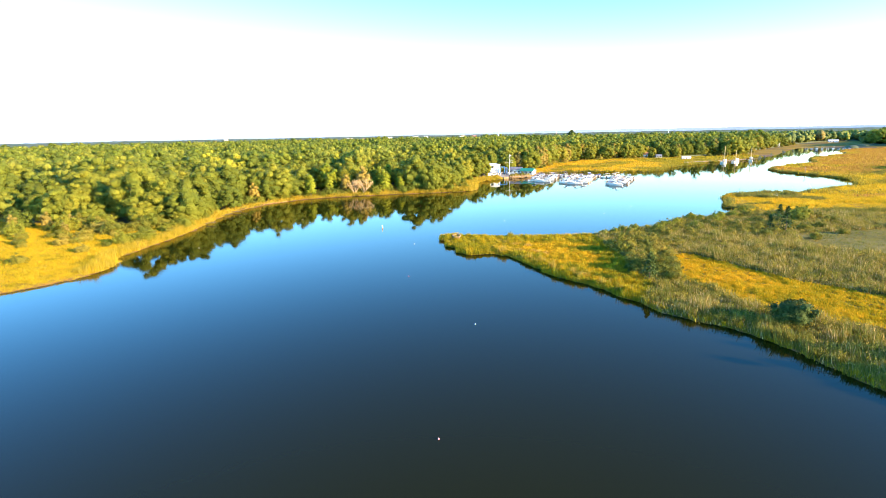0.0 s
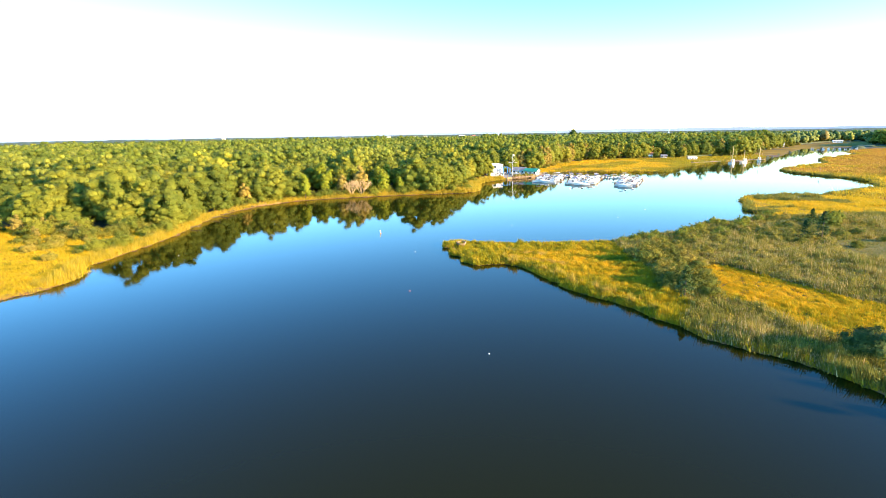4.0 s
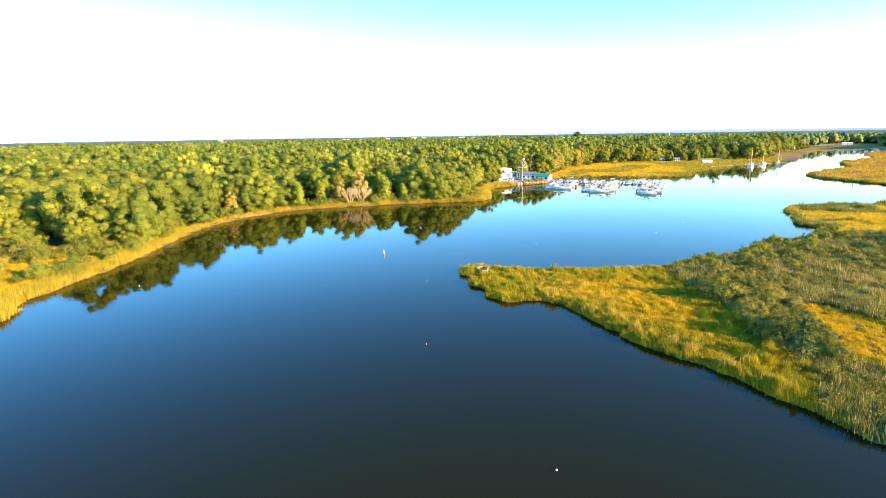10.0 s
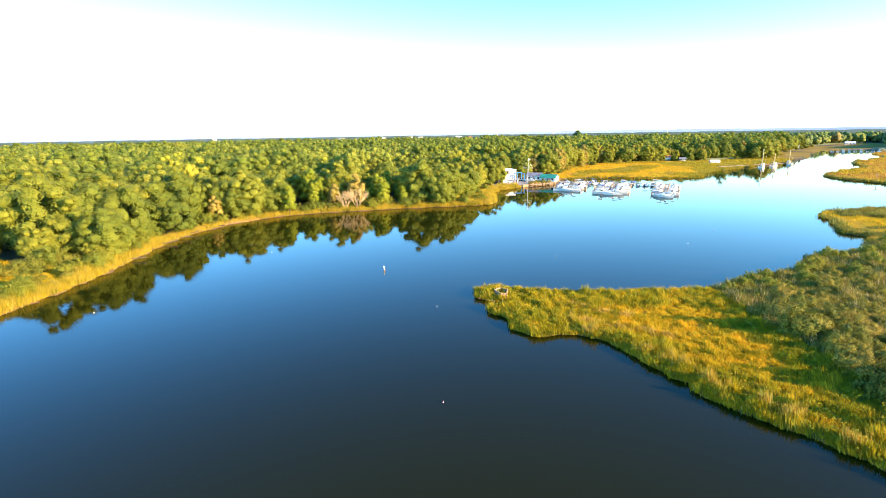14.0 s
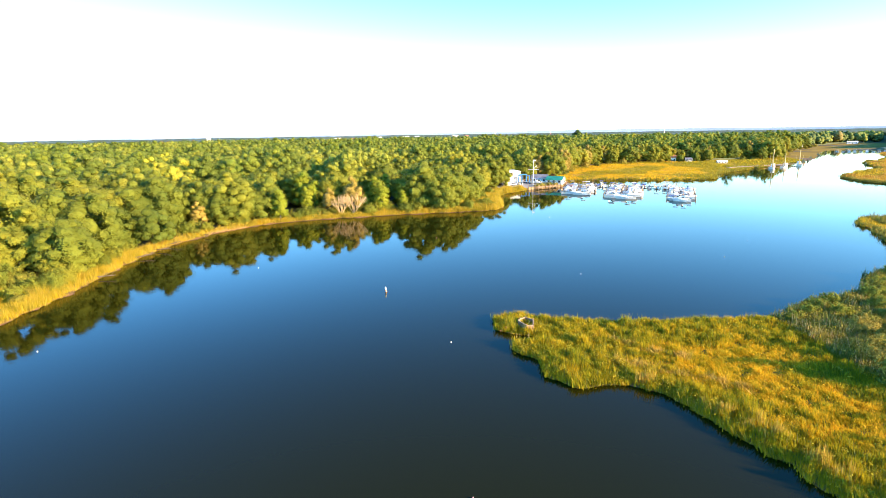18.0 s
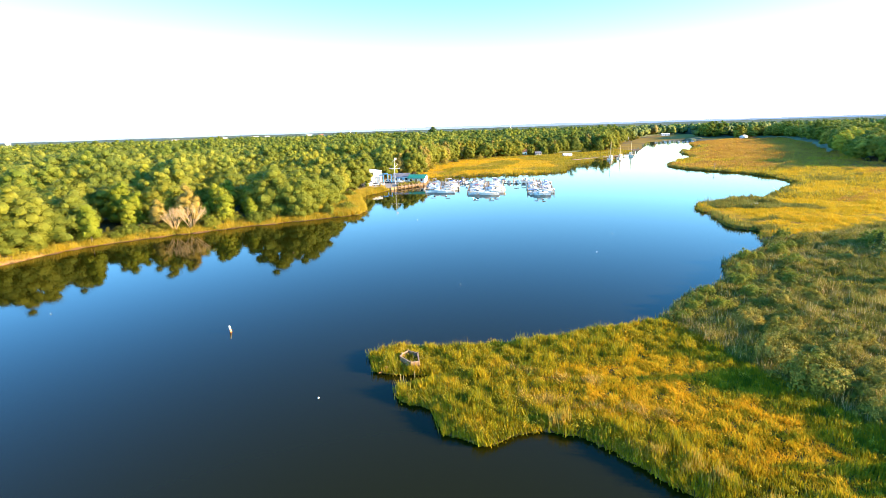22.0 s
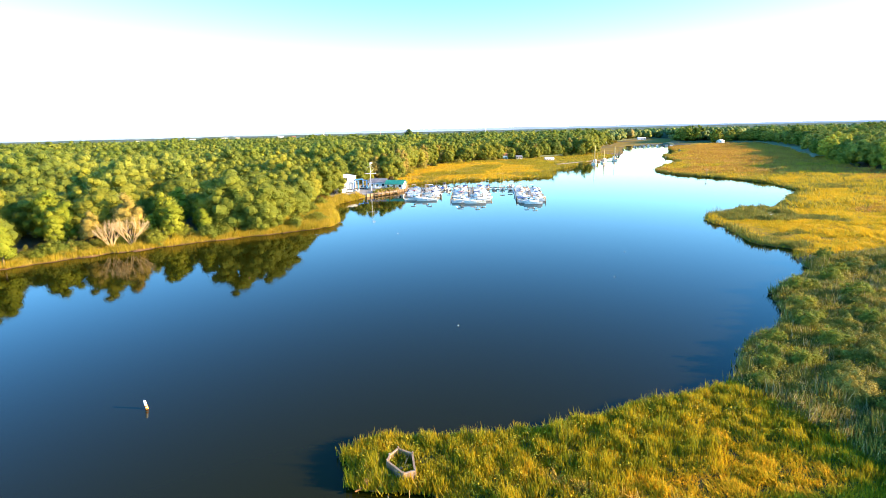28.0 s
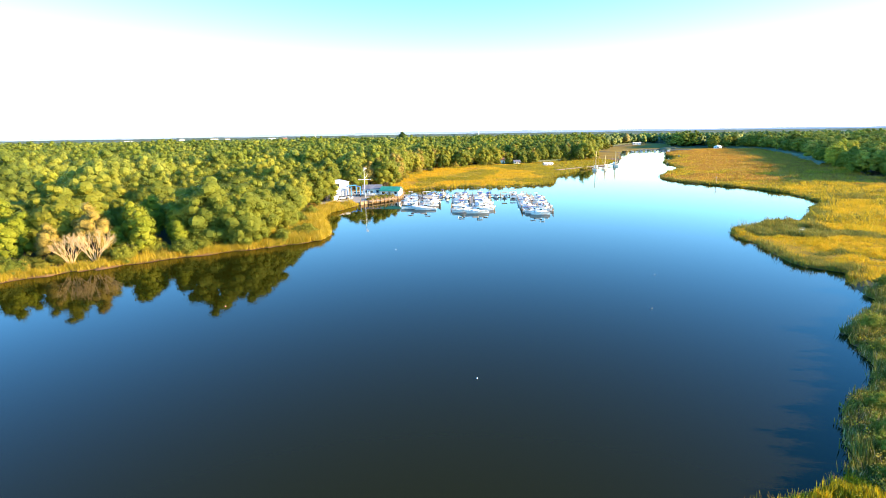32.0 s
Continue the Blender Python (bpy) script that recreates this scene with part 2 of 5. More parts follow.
def inside(poly, p):
    """Which points lie in the polygon."""
    poly, p = np.asarray(poly, float), np.asarray(p, float)
    hit = np.zeros(len(p), bool)
    for a, b in zip(poly, np.roll(poly, -1, 0)):
        if a[1] == b[1]:
            continue
        cross = (a[1] > p[:, 1]) != (b[1] > p[:, 1])
        x = (b[0] - a[0]) * (p[:, 1] - a[1]) / (b[1] - a[1]) + a[0]
        hit ^= cross & (p[:, 0] < x)
    return hit


def edge_distance(edge, p):
    far = np.full(len(p), 1e9)
    for a, b in zip(edge, np.roll(edge, -1, 0)):
        ab, ap = b - a, p - a
        t = np.clip((ap @ ab) / (ab @ ab + 1e-9), 0, 1)
        d = ap - t[:, None] * ab
        np.minimum(far, np.einsum("ij,ij->i", d, d), out=far)
    return np.sqrt(far)


def ground_z(land):
    """Height of the ground from the distance to the water's edge, positive on land."""
    return np.where(land > 0, 0.12 + 0.35 * np.clip(land / 1.5, 0, 1) + 0.5 * np.clip((land - 4) / 40, 0, 1), np.clip(land * 0.8, -1.5, 0))


def spread(poly, per_m2, seed):
    """Random points in a polygon."""
    rng, poly = np.random.default_rng(seed), np.asarray(poly, float)
    lo, hi = poly.min(0), poly.max(0)
    p = rng.uniform(lo, hi, (int(np.prod(hi - lo) * per_m2), 2))
    return p[inside(poly, p)]


# ---- plan: zones of the right-hand marsh ----
SPIT = [(-5, 147), (-5, 120), (6, 118), (14, 112), (22, 97), (30, 84), (36, 92), (38, 110), (37, 125), (38, 145), (20, 145)]
PATCH_A = [(10, 129), (18, 133.5), (29, 136), (34.5, 132), (33.5, 124), (34, 112), (32, 105), (27, 105), (22, 111), (17, 119), (12, 124.5)]
PATCH_B = [(41, 99), (44, 107), (48.5, 117), (53, 117), (57, 108), (62, 96), (61, 89), (52, 90), (45, 94)]
MEADOW_B = [(46, 94), (62, 96), (72, 84), (80, 68), (72, 62), (62, 70), (53, 76), (47, 84)]
MUD_FIELD = [(83, 126), (90, 140), (117, 144), (140, 140), (130, 112), (100, 108), (86, 118)]
RIGHT_NEAR = [(30, 92), (27, 88), (32, 76), (40, 70), (44, 50), (60, 20), (110, 20), (135, 100), (150, 150), (120, 178),
              (86, 176), (60, 160), (36, 146), (36, 120), (37, 105)]


# ---- plan: open land between the woods ----
BARE_BANK = [(-86.5, 197), (-84.5, 210), (-80.5, 221), (-74, 231), (-77, 234), (-84, 226), (-89, 212), (-91, 199)]
LEFT_MARSH = [(-500, -100), (-160, -100), (-97, 60), (-77, 107), (-81, 135), (-82, 158), (-87, 166), (-99, 166), (-133, 168), (-190, 174), (-500, 190)]
YARD = [(11, 296), (29, 328), (49, 341), (60, 372), (60, 392), (40, 385), (8, 374), (13, 345), (6, 322), (2, 300), (-4, 284), (-10, 262), (9, 258)]
NORTH_MARSH = LEFT_BANK[32:] + [(560, 760), (700, 900), (760, 1010), (640, 960), (520, 850), (430, 740), (372, 674), (318, 604),
                               (286, 562), (250, 541), (203, 532), (152, 517), (113, 503), (86, 468), (66, 425), (58, 400)]
EAST_OPEN = RIGHT_BANK + [(700, -150), (700, 60), (330, 255), (282, 290), (296, 322), (366, 388), (483, 503), (607, 647), (600, 720), (560, 740)]
OPEN_AREAS = [LEFT_MARSH, YARD, NORTH_MARSH, EAST_OPEN]


# ---- ground and water ----
def axis(fine0, fine1, step, far0, far1, grow=1.12):
    a = list(np.arange(fine0, fine1, step))
    s = step
    while a[-1] < far1:
        s = min(s * grow, 160)
        a.append(a[-1] + s)
    s, b = step, [fine0]
    while b[-1] > far0:
        s = min(s * grow, 160)
        b.append(b[-1] - s)
    return np.array(b[:0:-1] + a)


gx, gy = axis(-92, 116, 1.1, -4900, 4900), axis(52, 265, 1.1, -900, 4900)
GX, GY = np.meshgrid(gx, gy)
gp = np.stack([GX.ravel(), GY.ravel()], 1)
near = (gp[:, 0] > -400) & (gp[:, 0] < 800) & (gp[:, 1] > -620) & (gp[:, 1] < 900)
land = np.full(len(gp), 60.0)
land[near] = edge_distance(WATER_EDGE, gp[near]) * np.where(inside(WATER_EDGE, gp[near]), -1, 1)
gz = ground_z(land)
ii = np.arange(len(gp)).reshape(GX.shape)
gf = np.stack([ii[:-1, :-1], ii[:-1, 1:], ii[1:, 1:], ii[1:, :-1]], -1).reshape(-1, 4)
fz = land[gf].mean(1)
fc = gp[gf].mean(1)
close = (fc[:, 0] > -10) & (fc[:, 0] < 160) & (fc[:, 1] > 10) & (fc[:, 1] < 185)
wooded = np.ones(len(fc), bool)
for area in OPEN_AREAS:
    wooded &= ~inside(area, fc)
zone = np.where(close, 2, np.where(wooded, 4, 0))
zone[close & inside(MUD_FIELD, fc)] = 3
zone[fz < 1.2] = 1
zone[inside(BARE_BANK, fc) & (fz < 6)] = 5
tagged(mesh_object("ground", np.c_[gp, gz], gf, [M["marsh_soil"], M["bank"], M["peat"], M["mudflat"], M["leaf_litter"], M["clay"]], mat_index=zone, smooth=True),
       "brown marsh and woodland soil reaching the horizon", "ground", kind="structure")
wx0, wx1, wy0, wy1 = -390, 790, -610, 890
tagged(mesh_object("water", [(wx0, wy0, 0), (wx1, wy0, 0), (wx1, wy1, 0), (wx0, wy1, 0)], [(0, 1, 2, 3)], [M["water"]]),
       "calm dark blue tidal creek with faint ripples", "water", kind="structure")


def land_at(p):
    return edge_distance(WATER_EDGE, p) * np.where(inside(WATER_EDGE, p), -1, 1)


# ---- grass and reeds ----
def blades(name, p, height, width, mats, label, per=4, lean=0.35, seed=1, plume=0.0, spread_r=0.25, gaps=1.0, mounds=0.0, clumps=0.0):
    """Tufts of tapering blades at the points p, as one object."""
    rng = np.random.default_rng(seed)
    sd = land_at(p)
    p, sd = p[sd > 0.05], sd[sd > 0.05]
    z = ground_z(sd)
    n = len(p) * per
    base = np.repeat(np.c_[p, z - 0.05], per, 0)
    base[:, :2] += rng.normal(0, spread_r, (n, 2))
    patch = np.array([noise.noise((x * 0.15, y * 0.15, seed)) + 0.8 * noise.noise((x * 0.7, y * 0.7, seed + 3)) for x, y in p])
    sway = np.array([noise.noise_vector((x * 0.45, y * 0.45, seed + 7))[:2] for x, y in p])
    h = height * np.repeat((1 + 0.35 * patch) * rng.uniform(0.8, 1.15, len(p)), per) * rng.uniform(0.65, 1.15, n)
    tuft = np.array([noise.noise((x * 0.9, y * 0.9, seed + 11)) for x, y in p])
    h *= np.repeat(np.clip(0.75 + 1.1 * tuft * gaps, 0.25, 1.5), per)
    if mounds:
        hill = np.array([noise.noise((x * 0.06, y * 0.09, seed + 21)) for x, y in p])
        h *= np.repeat(np.clip(1 + 2.2 * mounds * hill, 0.35, 2.6), per)
    if clumps:
        knot = np.array([noise.noise((x * 0.3, y * 0.34, seed + 31)) + 0.5 * noise.noise((x * 0.11, y * 0.13, seed + 41)) for x, y in p])
        h *= np.repeat(np.clip(1 + 1.5 * clumps * knot, 0.3, 2.2), per)
    a = rng.uniform(0, 2 * np.pi, n)
    side = np.stack([np.cos(a), np.sin(a), 0 * a], 1) * (width * rng.uniform(0.6, 1.3, n))[:, None]
    wind = np.array([-0.35, 0.25])
    off = rng.normal(0, lean * 0.75, (n, 2)) + wind * lean + np.repeat(sway, per, 0) * lean * 1.8
    tip = base + np.c_[off * h[:, None], h]
    verts = np.stack([base - side * 0.5, base + side * 0.5, tip], 1)
    tri = np.arange(n * 3).reshape(-1, 3)
    index = (rng.random(n) < plume).astype(int)
    return tagged(mesh_object(name, verts.reshape(-1, 3), tri, mats, mat_index=index), label, "grass", kind="stuff")


def without(p, *polys):
    for poly in polys:
        p = p[~inside(poly, p)]
    return p


# spit: yellow-green cord grass round an orange patch
def split(p, poly, soft, seed):
    """Points well inside the patch, and the rest; the border is uneven."""
    d = edge_distance(np.array(poly, float), p) * np.where(inside(poly, p), 1, -1)
    wob = np.array([noise.noise((x * 0.3, y * 0.3, seed)) for x, y in p]) * soft * 1.5
    deep = d + wob > soft * np.random.default_rng(seed).random(len(p))
    return p[deep], p[~deep]


orange_a, pts = split(spread(SPIT, 34, 11), PATCH_A, 3.2, 3)
blades("cordgrass", pts, 0.8, 0.10, [M["cord"], M["reed_green"]], "dense yellow-green cord grass on the marsh spit", 6, 0.2, 5, 0.16, clumps=0.35)
blades("saltgrass", orange_a, 0.5, 0.10, [M["salt"], M["cord"]], "short orange salt grass lying on the marsh", 6, 0.45, 6, 0.3)
orange_b, meadow = split(np.concatenate([spread(PATCH_B, 26, 13), spread(MEADOW_B, 24, 14)]), PATCH_B, 3.0, 4)
blades("saltgrass", orange_b, 0.36, 0.14, [M["salt"], M["cord"]], "bright orange salt grass clearing among the reeds", 5, 0.5, 7, 0.15)
blades("cordgrass", meadow, 0.5, 0.14, [M["cord"], M["salt"]], "low yellow-green marsh meadow", 5, 0.4, 8, 0.35)
pts = without(spread(RIGHT_NEAR, 17, 15), SPIT, PATCH_A, PATCH_B, MEADOW_B, MUD_FIELD)
shore = np.clip((9 - land_at(pts)) / 6, -0.6, 1)
hue = np.array([noise.noise((x * 0.07, y * 0.09, 14)) + 0.7 * noise.noise((x * 0.25, y * 0.28, 15)) for x, y in pts]) + 0.25 * shore + np.where(pts[:, 1] < 90, 0.12, 0)
blades("reeds", pts[hue > 0.1], 1.15, 0.12, [M["reed_green"], M["plume"]], "tall blue-green reeds with a few tan plumes", 5, 0.2, 9, 0.08, 0.3, clumps=0.5)
blades("reeds", pts[hue <= 0.1], 1.1, 0.115, [M["reed"], M["plume"]], "tall olive reeds with tan plumes", 5, 0.22, 25, 0.22, 0.3, clumps=0.55)
pts = spread(MUD_FIELD, 7, 16)
blades("sparse_grass", pts, 0.3, 0.12, [M["reed"]], "sparse grey-green grass on a bare mud flat", 3, 0.6, 10)
# bright fringe along the water on the near side
edge = np.array(RIGHT_BANK[37:-4], float)
fringe = np.concatenate([a + (b - a) * np.random.default_rng(5).random((int(np.linalg.norm(b - a) * 24), 1)) for a, b in zip(edge, edge[1:])])
fringe += np.random.default_rng(6).normal(0, 0.7, fringe.shape)
blades("cordgrass", fringe, 0.95, 0.10, [M["cord"], M["straw"]], "bright green grass fringe at the water's edge", 5, 0.3, 11, 0.2)

def along(line, per_m, width, seed):
    """Points scattered along a line."""
    r_ = np.random.default_rng(seed)
    line = np.array(line, float)
    q = np.concatenate([a + (b - a) * r_.random((int(np.linalg.norm(b - a) * per_m), 1)) for a, b in zip(line, line[1:])])
    return q + r_.normal(0, width, q.shape)


M["wrack"] = leafy("wrack", [(0.34, 0.20, 0.03), (0.50, 0.29, 0.04), (0.58, 0.36, 0.08)], "island", 0.3, 0.2, 0.3, 1.2)
strand = np.concatenate([along([(11.2, 134.7), (14.9, 131.1), (19.3, 127.8)], 22, 0.35, 91), along([(10.1, 127.7), (13.7, 125.6), (18.0, 123.1), (22.6, 120.2)], 34, 0.45, 92)])
blades("dead_grass", strand, 0.75, 0.11, [M["wrack"], M["straw"]], "brown-orange line of dead grass across the spit", 6, 0.6, 93, 0.25)

tufts = np.concatenate([np.array(c) + np.random.default_rng(int(c[0] * 7)).normal(0, (0.5, 0.35), (70, 2)) for c in
                        [(15.2, 117.3), (16.6, 115.8), (18.3, 113.2), (19.6, 111), (20.6, 107.5), (21.6, 106), (23.5, 102), (25, 100), (28, 95.5), (11.5, 122.8), (30.5, 91)]])
blades("reeds", tufts, 1.5, 0.09, [M["straw"], M["wrack"]], "tan reed clumps at the water's edge", 5, 0.12, 12, 0.4, 0.2)

# straw-coloured reed belt along the west bank
edge = np.array(LEFT_BANK[5:31], float)
rb = np.random.default_rng(15)
belt = []
for a, b in zip(edge, edge[1:]):
    d = b - a
    n = int(np.linalg.norm(d) * 70)
    inland = np.array([-d[1], d[0]]) / (np.linalg.norm(d) + 1e-9)
    belt.append(a + d * rb.random((n, 1)) + inland * rb.uniform(0, 4.2, (n, 1)))
belt = np.concatenate(belt)
belt = belt[~inside(BARE_BANK, belt) | (rb.random(len(belt)) < 0.3)]
blades("reeds", belt, 1.55, 0.075, [M["straw"], M["cord"]], "straw-yellow reed belt along the wooded bank", 4, 0.25, 16, 0.4, 0.4)
POINT_REEDS = [(-8, 258), (9, 260), (11.5, 280), (11.5, 298), (28, 328), (18, 332), (4, 306), (0, 290), (-4, 275)]
blades("reeds", spread(POINT_REEDS, 26, 41), 1.7, 0.085, [M["straw"], M["cord"]], "golden reeds covering the low point", 4, 0.18, 17, 0.3, 0.3)
WEST_MARSH = [(-112, 78), (-93, 78), (-76, 107), (-81, 135), (-82, 160), (-99, 168), (-140, 172), (-170, 178), (-170, 150), (-125, 105)]
blades("marsh_grass", spread(WEST_MARSH, 16, 42), 0.55, 0.085, [M["cord"], M["meadow_gold"]], "golden marsh grass on the west shore", 4, 0.4, 18, 0.5, 0.4, clumps=0.4)
NORTH_GRASS = [(53, 374), (62, 371), (91, 373), (107, 366), (133, 365), (143, 372), (150, 382), (148, 392), (160, 402), (225, 461),
               (300, 530), (303, 575), (258, 548), (203, 552), (152, 520), (113, 503), (86, 468), (66, 425), (56, 395)]
north = spread(NORTH_GRASS, 2.4, 43)
hue = np.array([noise.noise((x * 0.03, y * 0.03, 9)) + (110 - x) * 0.004 for x, y in north])
blades("marsh_grass", north[hue > -0.05], 0.6, 0.24, [M["salt"], M["reed"]], "golden and orange marsh behind the marina", 3, 0.5, 19, 0.15, 0.6, mounds=0.6)
blades("marsh_grass", north[hue <= -0.05], 0.8, 0.24, [M["cord"], M["reed"]], "yellow-green marsh grass behind the marina", 3, 0.45, 24, 0.4, 0.6, mounds=0.8)
edge = np.array(LEFT_BANK[34:43], float)
fringe = np.concatenate([a + (b - a) * rb.random((int(np.linalg.norm(b - a) * 14), 1)) for a, b in zip(edge, edge[1:])])
blades("reeds", fringe + rb.normal(0, 0.9, fringe.shape), 2.0, 0.2, [M["reed"], M["cord"]], "dark reed fringe along the marina basin", 4, 0.2, 20, 0.4, 0.4)
EAST_GRASS = RIGHT_BANK[1:28] + [(120, 178), (150, 150), (240, 170), (345, 262), (298, 288), (308, 318), (378, 382), (495, 497), (615, 640), (560, 690)]
pts = spread(EAST_GRASS, 9.0, 44)
d = np.hypot(pts[:, 0], pts[:, 1] - 110)
rb = np.random.default_rng(16)
pts = pts[(rb.random(len(pts)) < np.clip(170 / d, 0, 1) ** 2.2) & (d < 330)]
hue = np.array([noise.noise((x * 0.035, y * 0.05, 4)) + 0.5 * noise.noise((x * 0.14, y * 0.2, 5)) for x, y in pts])
green = hue <= -0.24
blades("marsh_grass", pts[~green], 0.6, 0.14, [M["meadow_gold"], M["salt"]], "golden salt marsh east of the creek", 4, 0.45, 21, 0.4, 0.6, mounds=0.6, clumps=0.7)
blades("marsh_grass", pts[green], 1.0, 0.13, [M["reed"], M["reed_green"]], "olive and green reeds in the salt marsh", 4, 0.35, 22, 0.4, 0.6, mounds=0.8, clumps=0.7)
pts = spread(EAST_GRASS, 1.5, 45)
d = np.hypot(pts[:, 0], pts[:, 1] - 110)
pts = pts[d > 190]
hue = np.array([noise.noise((x * 0.012, y * 0.022, 6)) + 0.6 * noise.noise((x * 0.05, y * 0.1, 7)) for x, y in pts]) + np.clip((land_at(pts) - 14) / 40, -0.3, 0.3) + np.clip((pts[:, 1] - 350) / 250, -0.35, 0.35)
blades("marsh_grass", pts[hue > 0.05], 0.8, 0.42, [M["rust_grass"], M["meadow_gold"]], "rust-brown far salt marsh", 4, 0.5, 26, 0.25, 0.9, mounds=0.7, clumps=0.6)
blades("marsh_grass", pts[hue <= 0.05], 0.9, 0.42, [M["meadow_gold"], M["reed"]], "yellow-green far salt marsh along the creek", 4, 0.5, 27, 0.35, 0.9, mounds=0.7, clumps=0.6)
edge = np.array(RIGHT_BANK[3:28], float)
fringe = np.concatenate([a + (b - a) * rb.random((int(np.linalg.norm(b - a) * 30), 1)) for a, b in zip(edge, edge[1:])])
blades("reeds", fringe + rb.normal(0, 1.3, fringe.shape), 1.15, 0.15, [M["reed_green"], M["reed"]], "dark reed fringe along the east shore", 5, 0.2, 23, 0.35, 0.4, clumps=0.5)

# ---- trees ----
def leaf_quads(centres, normals, size, rng):
    """Small folded leaf clumps facing along the normals."""
    n = len(centres)
    t = np.cross(normals, rng.normal(size=(n, 3)))
    t /= np.linalg.norm(t, axis=1)[:, None] + 1e-9
    b = np.cross(normals, t)
    s = (size * rng.uniform(0.6, 1.4, n))[:, None]
    fold = normals * s * 0.1
    v = np.stack([centres - t * s - fold, centres - b * s * 0.6 + fold * 0.3, centres + t * s - fold, centres + b * s * 0.6 + fold * 0.3], 1)
    return v


def crown_points(rng, h, r, low, lobes, per, lobe_r, flat=1.0, narrow=0.0, loose=0.0):
    """Leaf places and normals over a crown: lobes set round a lopsided dome."""
    out_c, out_n, hearts = [], [], []
    mid, half = low + (h - low) * 0.46, (h - low) * 0.54
    lop = rng.uniform(0, 6.283, 3)
    for k in range(lobes):
        cz = 1 - 1.7 * (k + 0.5) / lobes + rng.normal(0, 0.06)
        cz = float(np.clip(cz, -0.8, 1.0))
        a = k * 2.39996 + rng.normal(0, 0.25)
        sw = np.sqrt(1 - cz * cz)
        d = np.array([np.cos(a) * sw, np.sin(a) * sw, cz])
        reach = 1 + 0.16 * np.sin(a + lop[0]) + 0.13 * np.sin(2 * a + lop[1] + 3 * cz) + rng.normal(0, 0.13 + 0.35 * loose)
        lr = lobe_r * r * rng.uniform(0.6, 1.35)
        slim = 1 - narrow * (0.5 + 0.5 * cz)
        c = np.array([0, 0, mid]) + d * reach * np.array([(r - 0.55 * lr) * slim, (r - 0.55 * lr) * slim, half - 0.55 * lr])
        hearts.append((c, lr * (0.72 - 0.3 * loose)))
        n = rng.normal(size=(per, 3)) + d * 0.7
        n /= np.linalg.norm(n, axis=1)[:, None]
        out_c.append(c + n * (lr * rng.uniform(0.62 - 0.3 * loose, 1.22 + 0.6 * loose, per)[:, None]) * (1, 1, 0.85 * flat))
        jn = n * 0.6 + d * 0.5 + (0, 0, 0.2) + rng.normal(0, 0.2 + 0.3 * loose, n.shape)
        out_n.append(jn / np.linalg.norm(jn, axis=1)[:, None])
    hearts.append((np.array([0, 0, mid]), min(r, half) * 0.5))
    return np.concatenate(out_c), np.concatenate(out_n), hearts


def lumps(hearts, rng, rings=4, sides=7, rough=0.3, flat=0.8, welded=False):
    """Uneven round masses of foliage, as quads, inside the loose leaves."""
    th = np.linspace(0.12, np.pi - 0.25, rings + 1)
    ph = np.arange(sides) * 2 * np.pi / sides
    d = np.stack([np.sin(th)[:, None] * np.cos(ph), np.sin(th)[:, None] * np.sin(ph), np.cos(th)[:, None] + 0 * ph], -1)
    i = np.arange((rings + 1) * sides).reshape(rings + 1, sides)
    q = np.stack([i[:-1], i[1:], np.roll(i[1:], -1, 1), np.roll(i[:-1], -1, 1)], -1).reshape(-1, 4)
    out, every, n = [], [], len(i) * sides
    for c, lr in hearts:
        v = d.reshape(-1, 3) * lr * (1 + rng.uniform(-rough, rough, (len(i) * sides, 1))) * (1, 1, flat) + c
        every.append(v)
        out.append(v[q])
    if welded:
        return np.concatenate(every), np.concatenate([q + n * k for k in range(len(hearts))])
    return np.concatenate(out)


def limb(bm, a, b, ra, rb, sides=7):
    """A tapered round limb from a to b."""
    a, b = Vector(a), Vector(b)
    m = Matrix.Translation((a + b) / 2) @ (b - a).to_track_quat("Z", "Y").to_matrix().to_4x4()
    bmesh.ops.create_cone(bm, cap_ends=True, segments=sides, radius1=ra, radius2=rb, depth=(b - a).length, matrix=m)


def broadleaf(name, seed, h, r, mat, label, lobes=64, per=170, leaf=0.21, low=0.05, narrow=0.0, loose=0.0):
    rng = np.random.default_rng(seed)
    root = thing(name, Matrix(), label, "tree")
    bm = bmesh.new()
    top = Vector((rng.normal(0, 0.3), rng.normal(0, 0.3), h * 0.55))
    limb(bm, (0, 0, -0.3), top, 0.028 * h * 0.8, 0.012 * h)
    for k in range(7):
        a, s = rng.uniform(0, 6.283), rng.uniform(0.2, 0.9)
        p = top * s
        q = p + Vector((np.cos(a) * r * 0.6, np.sin(a) * r * 0.6, h * rng.uniform(0.15, 0.35)))
        limb(bm, p, q, 0.008 * h, 0.002 * h, 5)
    part("trunk", bm, M["bark"], root)
    c, n, hearts = crown_points(rng, h, r, low * h, lobes, per, 0.42 if lobes < 40 else 0.30, narrow=narrow, loose=loose)
    v = np.concatenate([leaf_quads(c, n, leaf, rng), lumps(hearts, rng, 5, 9, 0.16)])
    mesh_object("crown", v.reshape(-1, 3), np.arange(len(v) * 4).reshape(-1, 4), [mat], root)
    return root


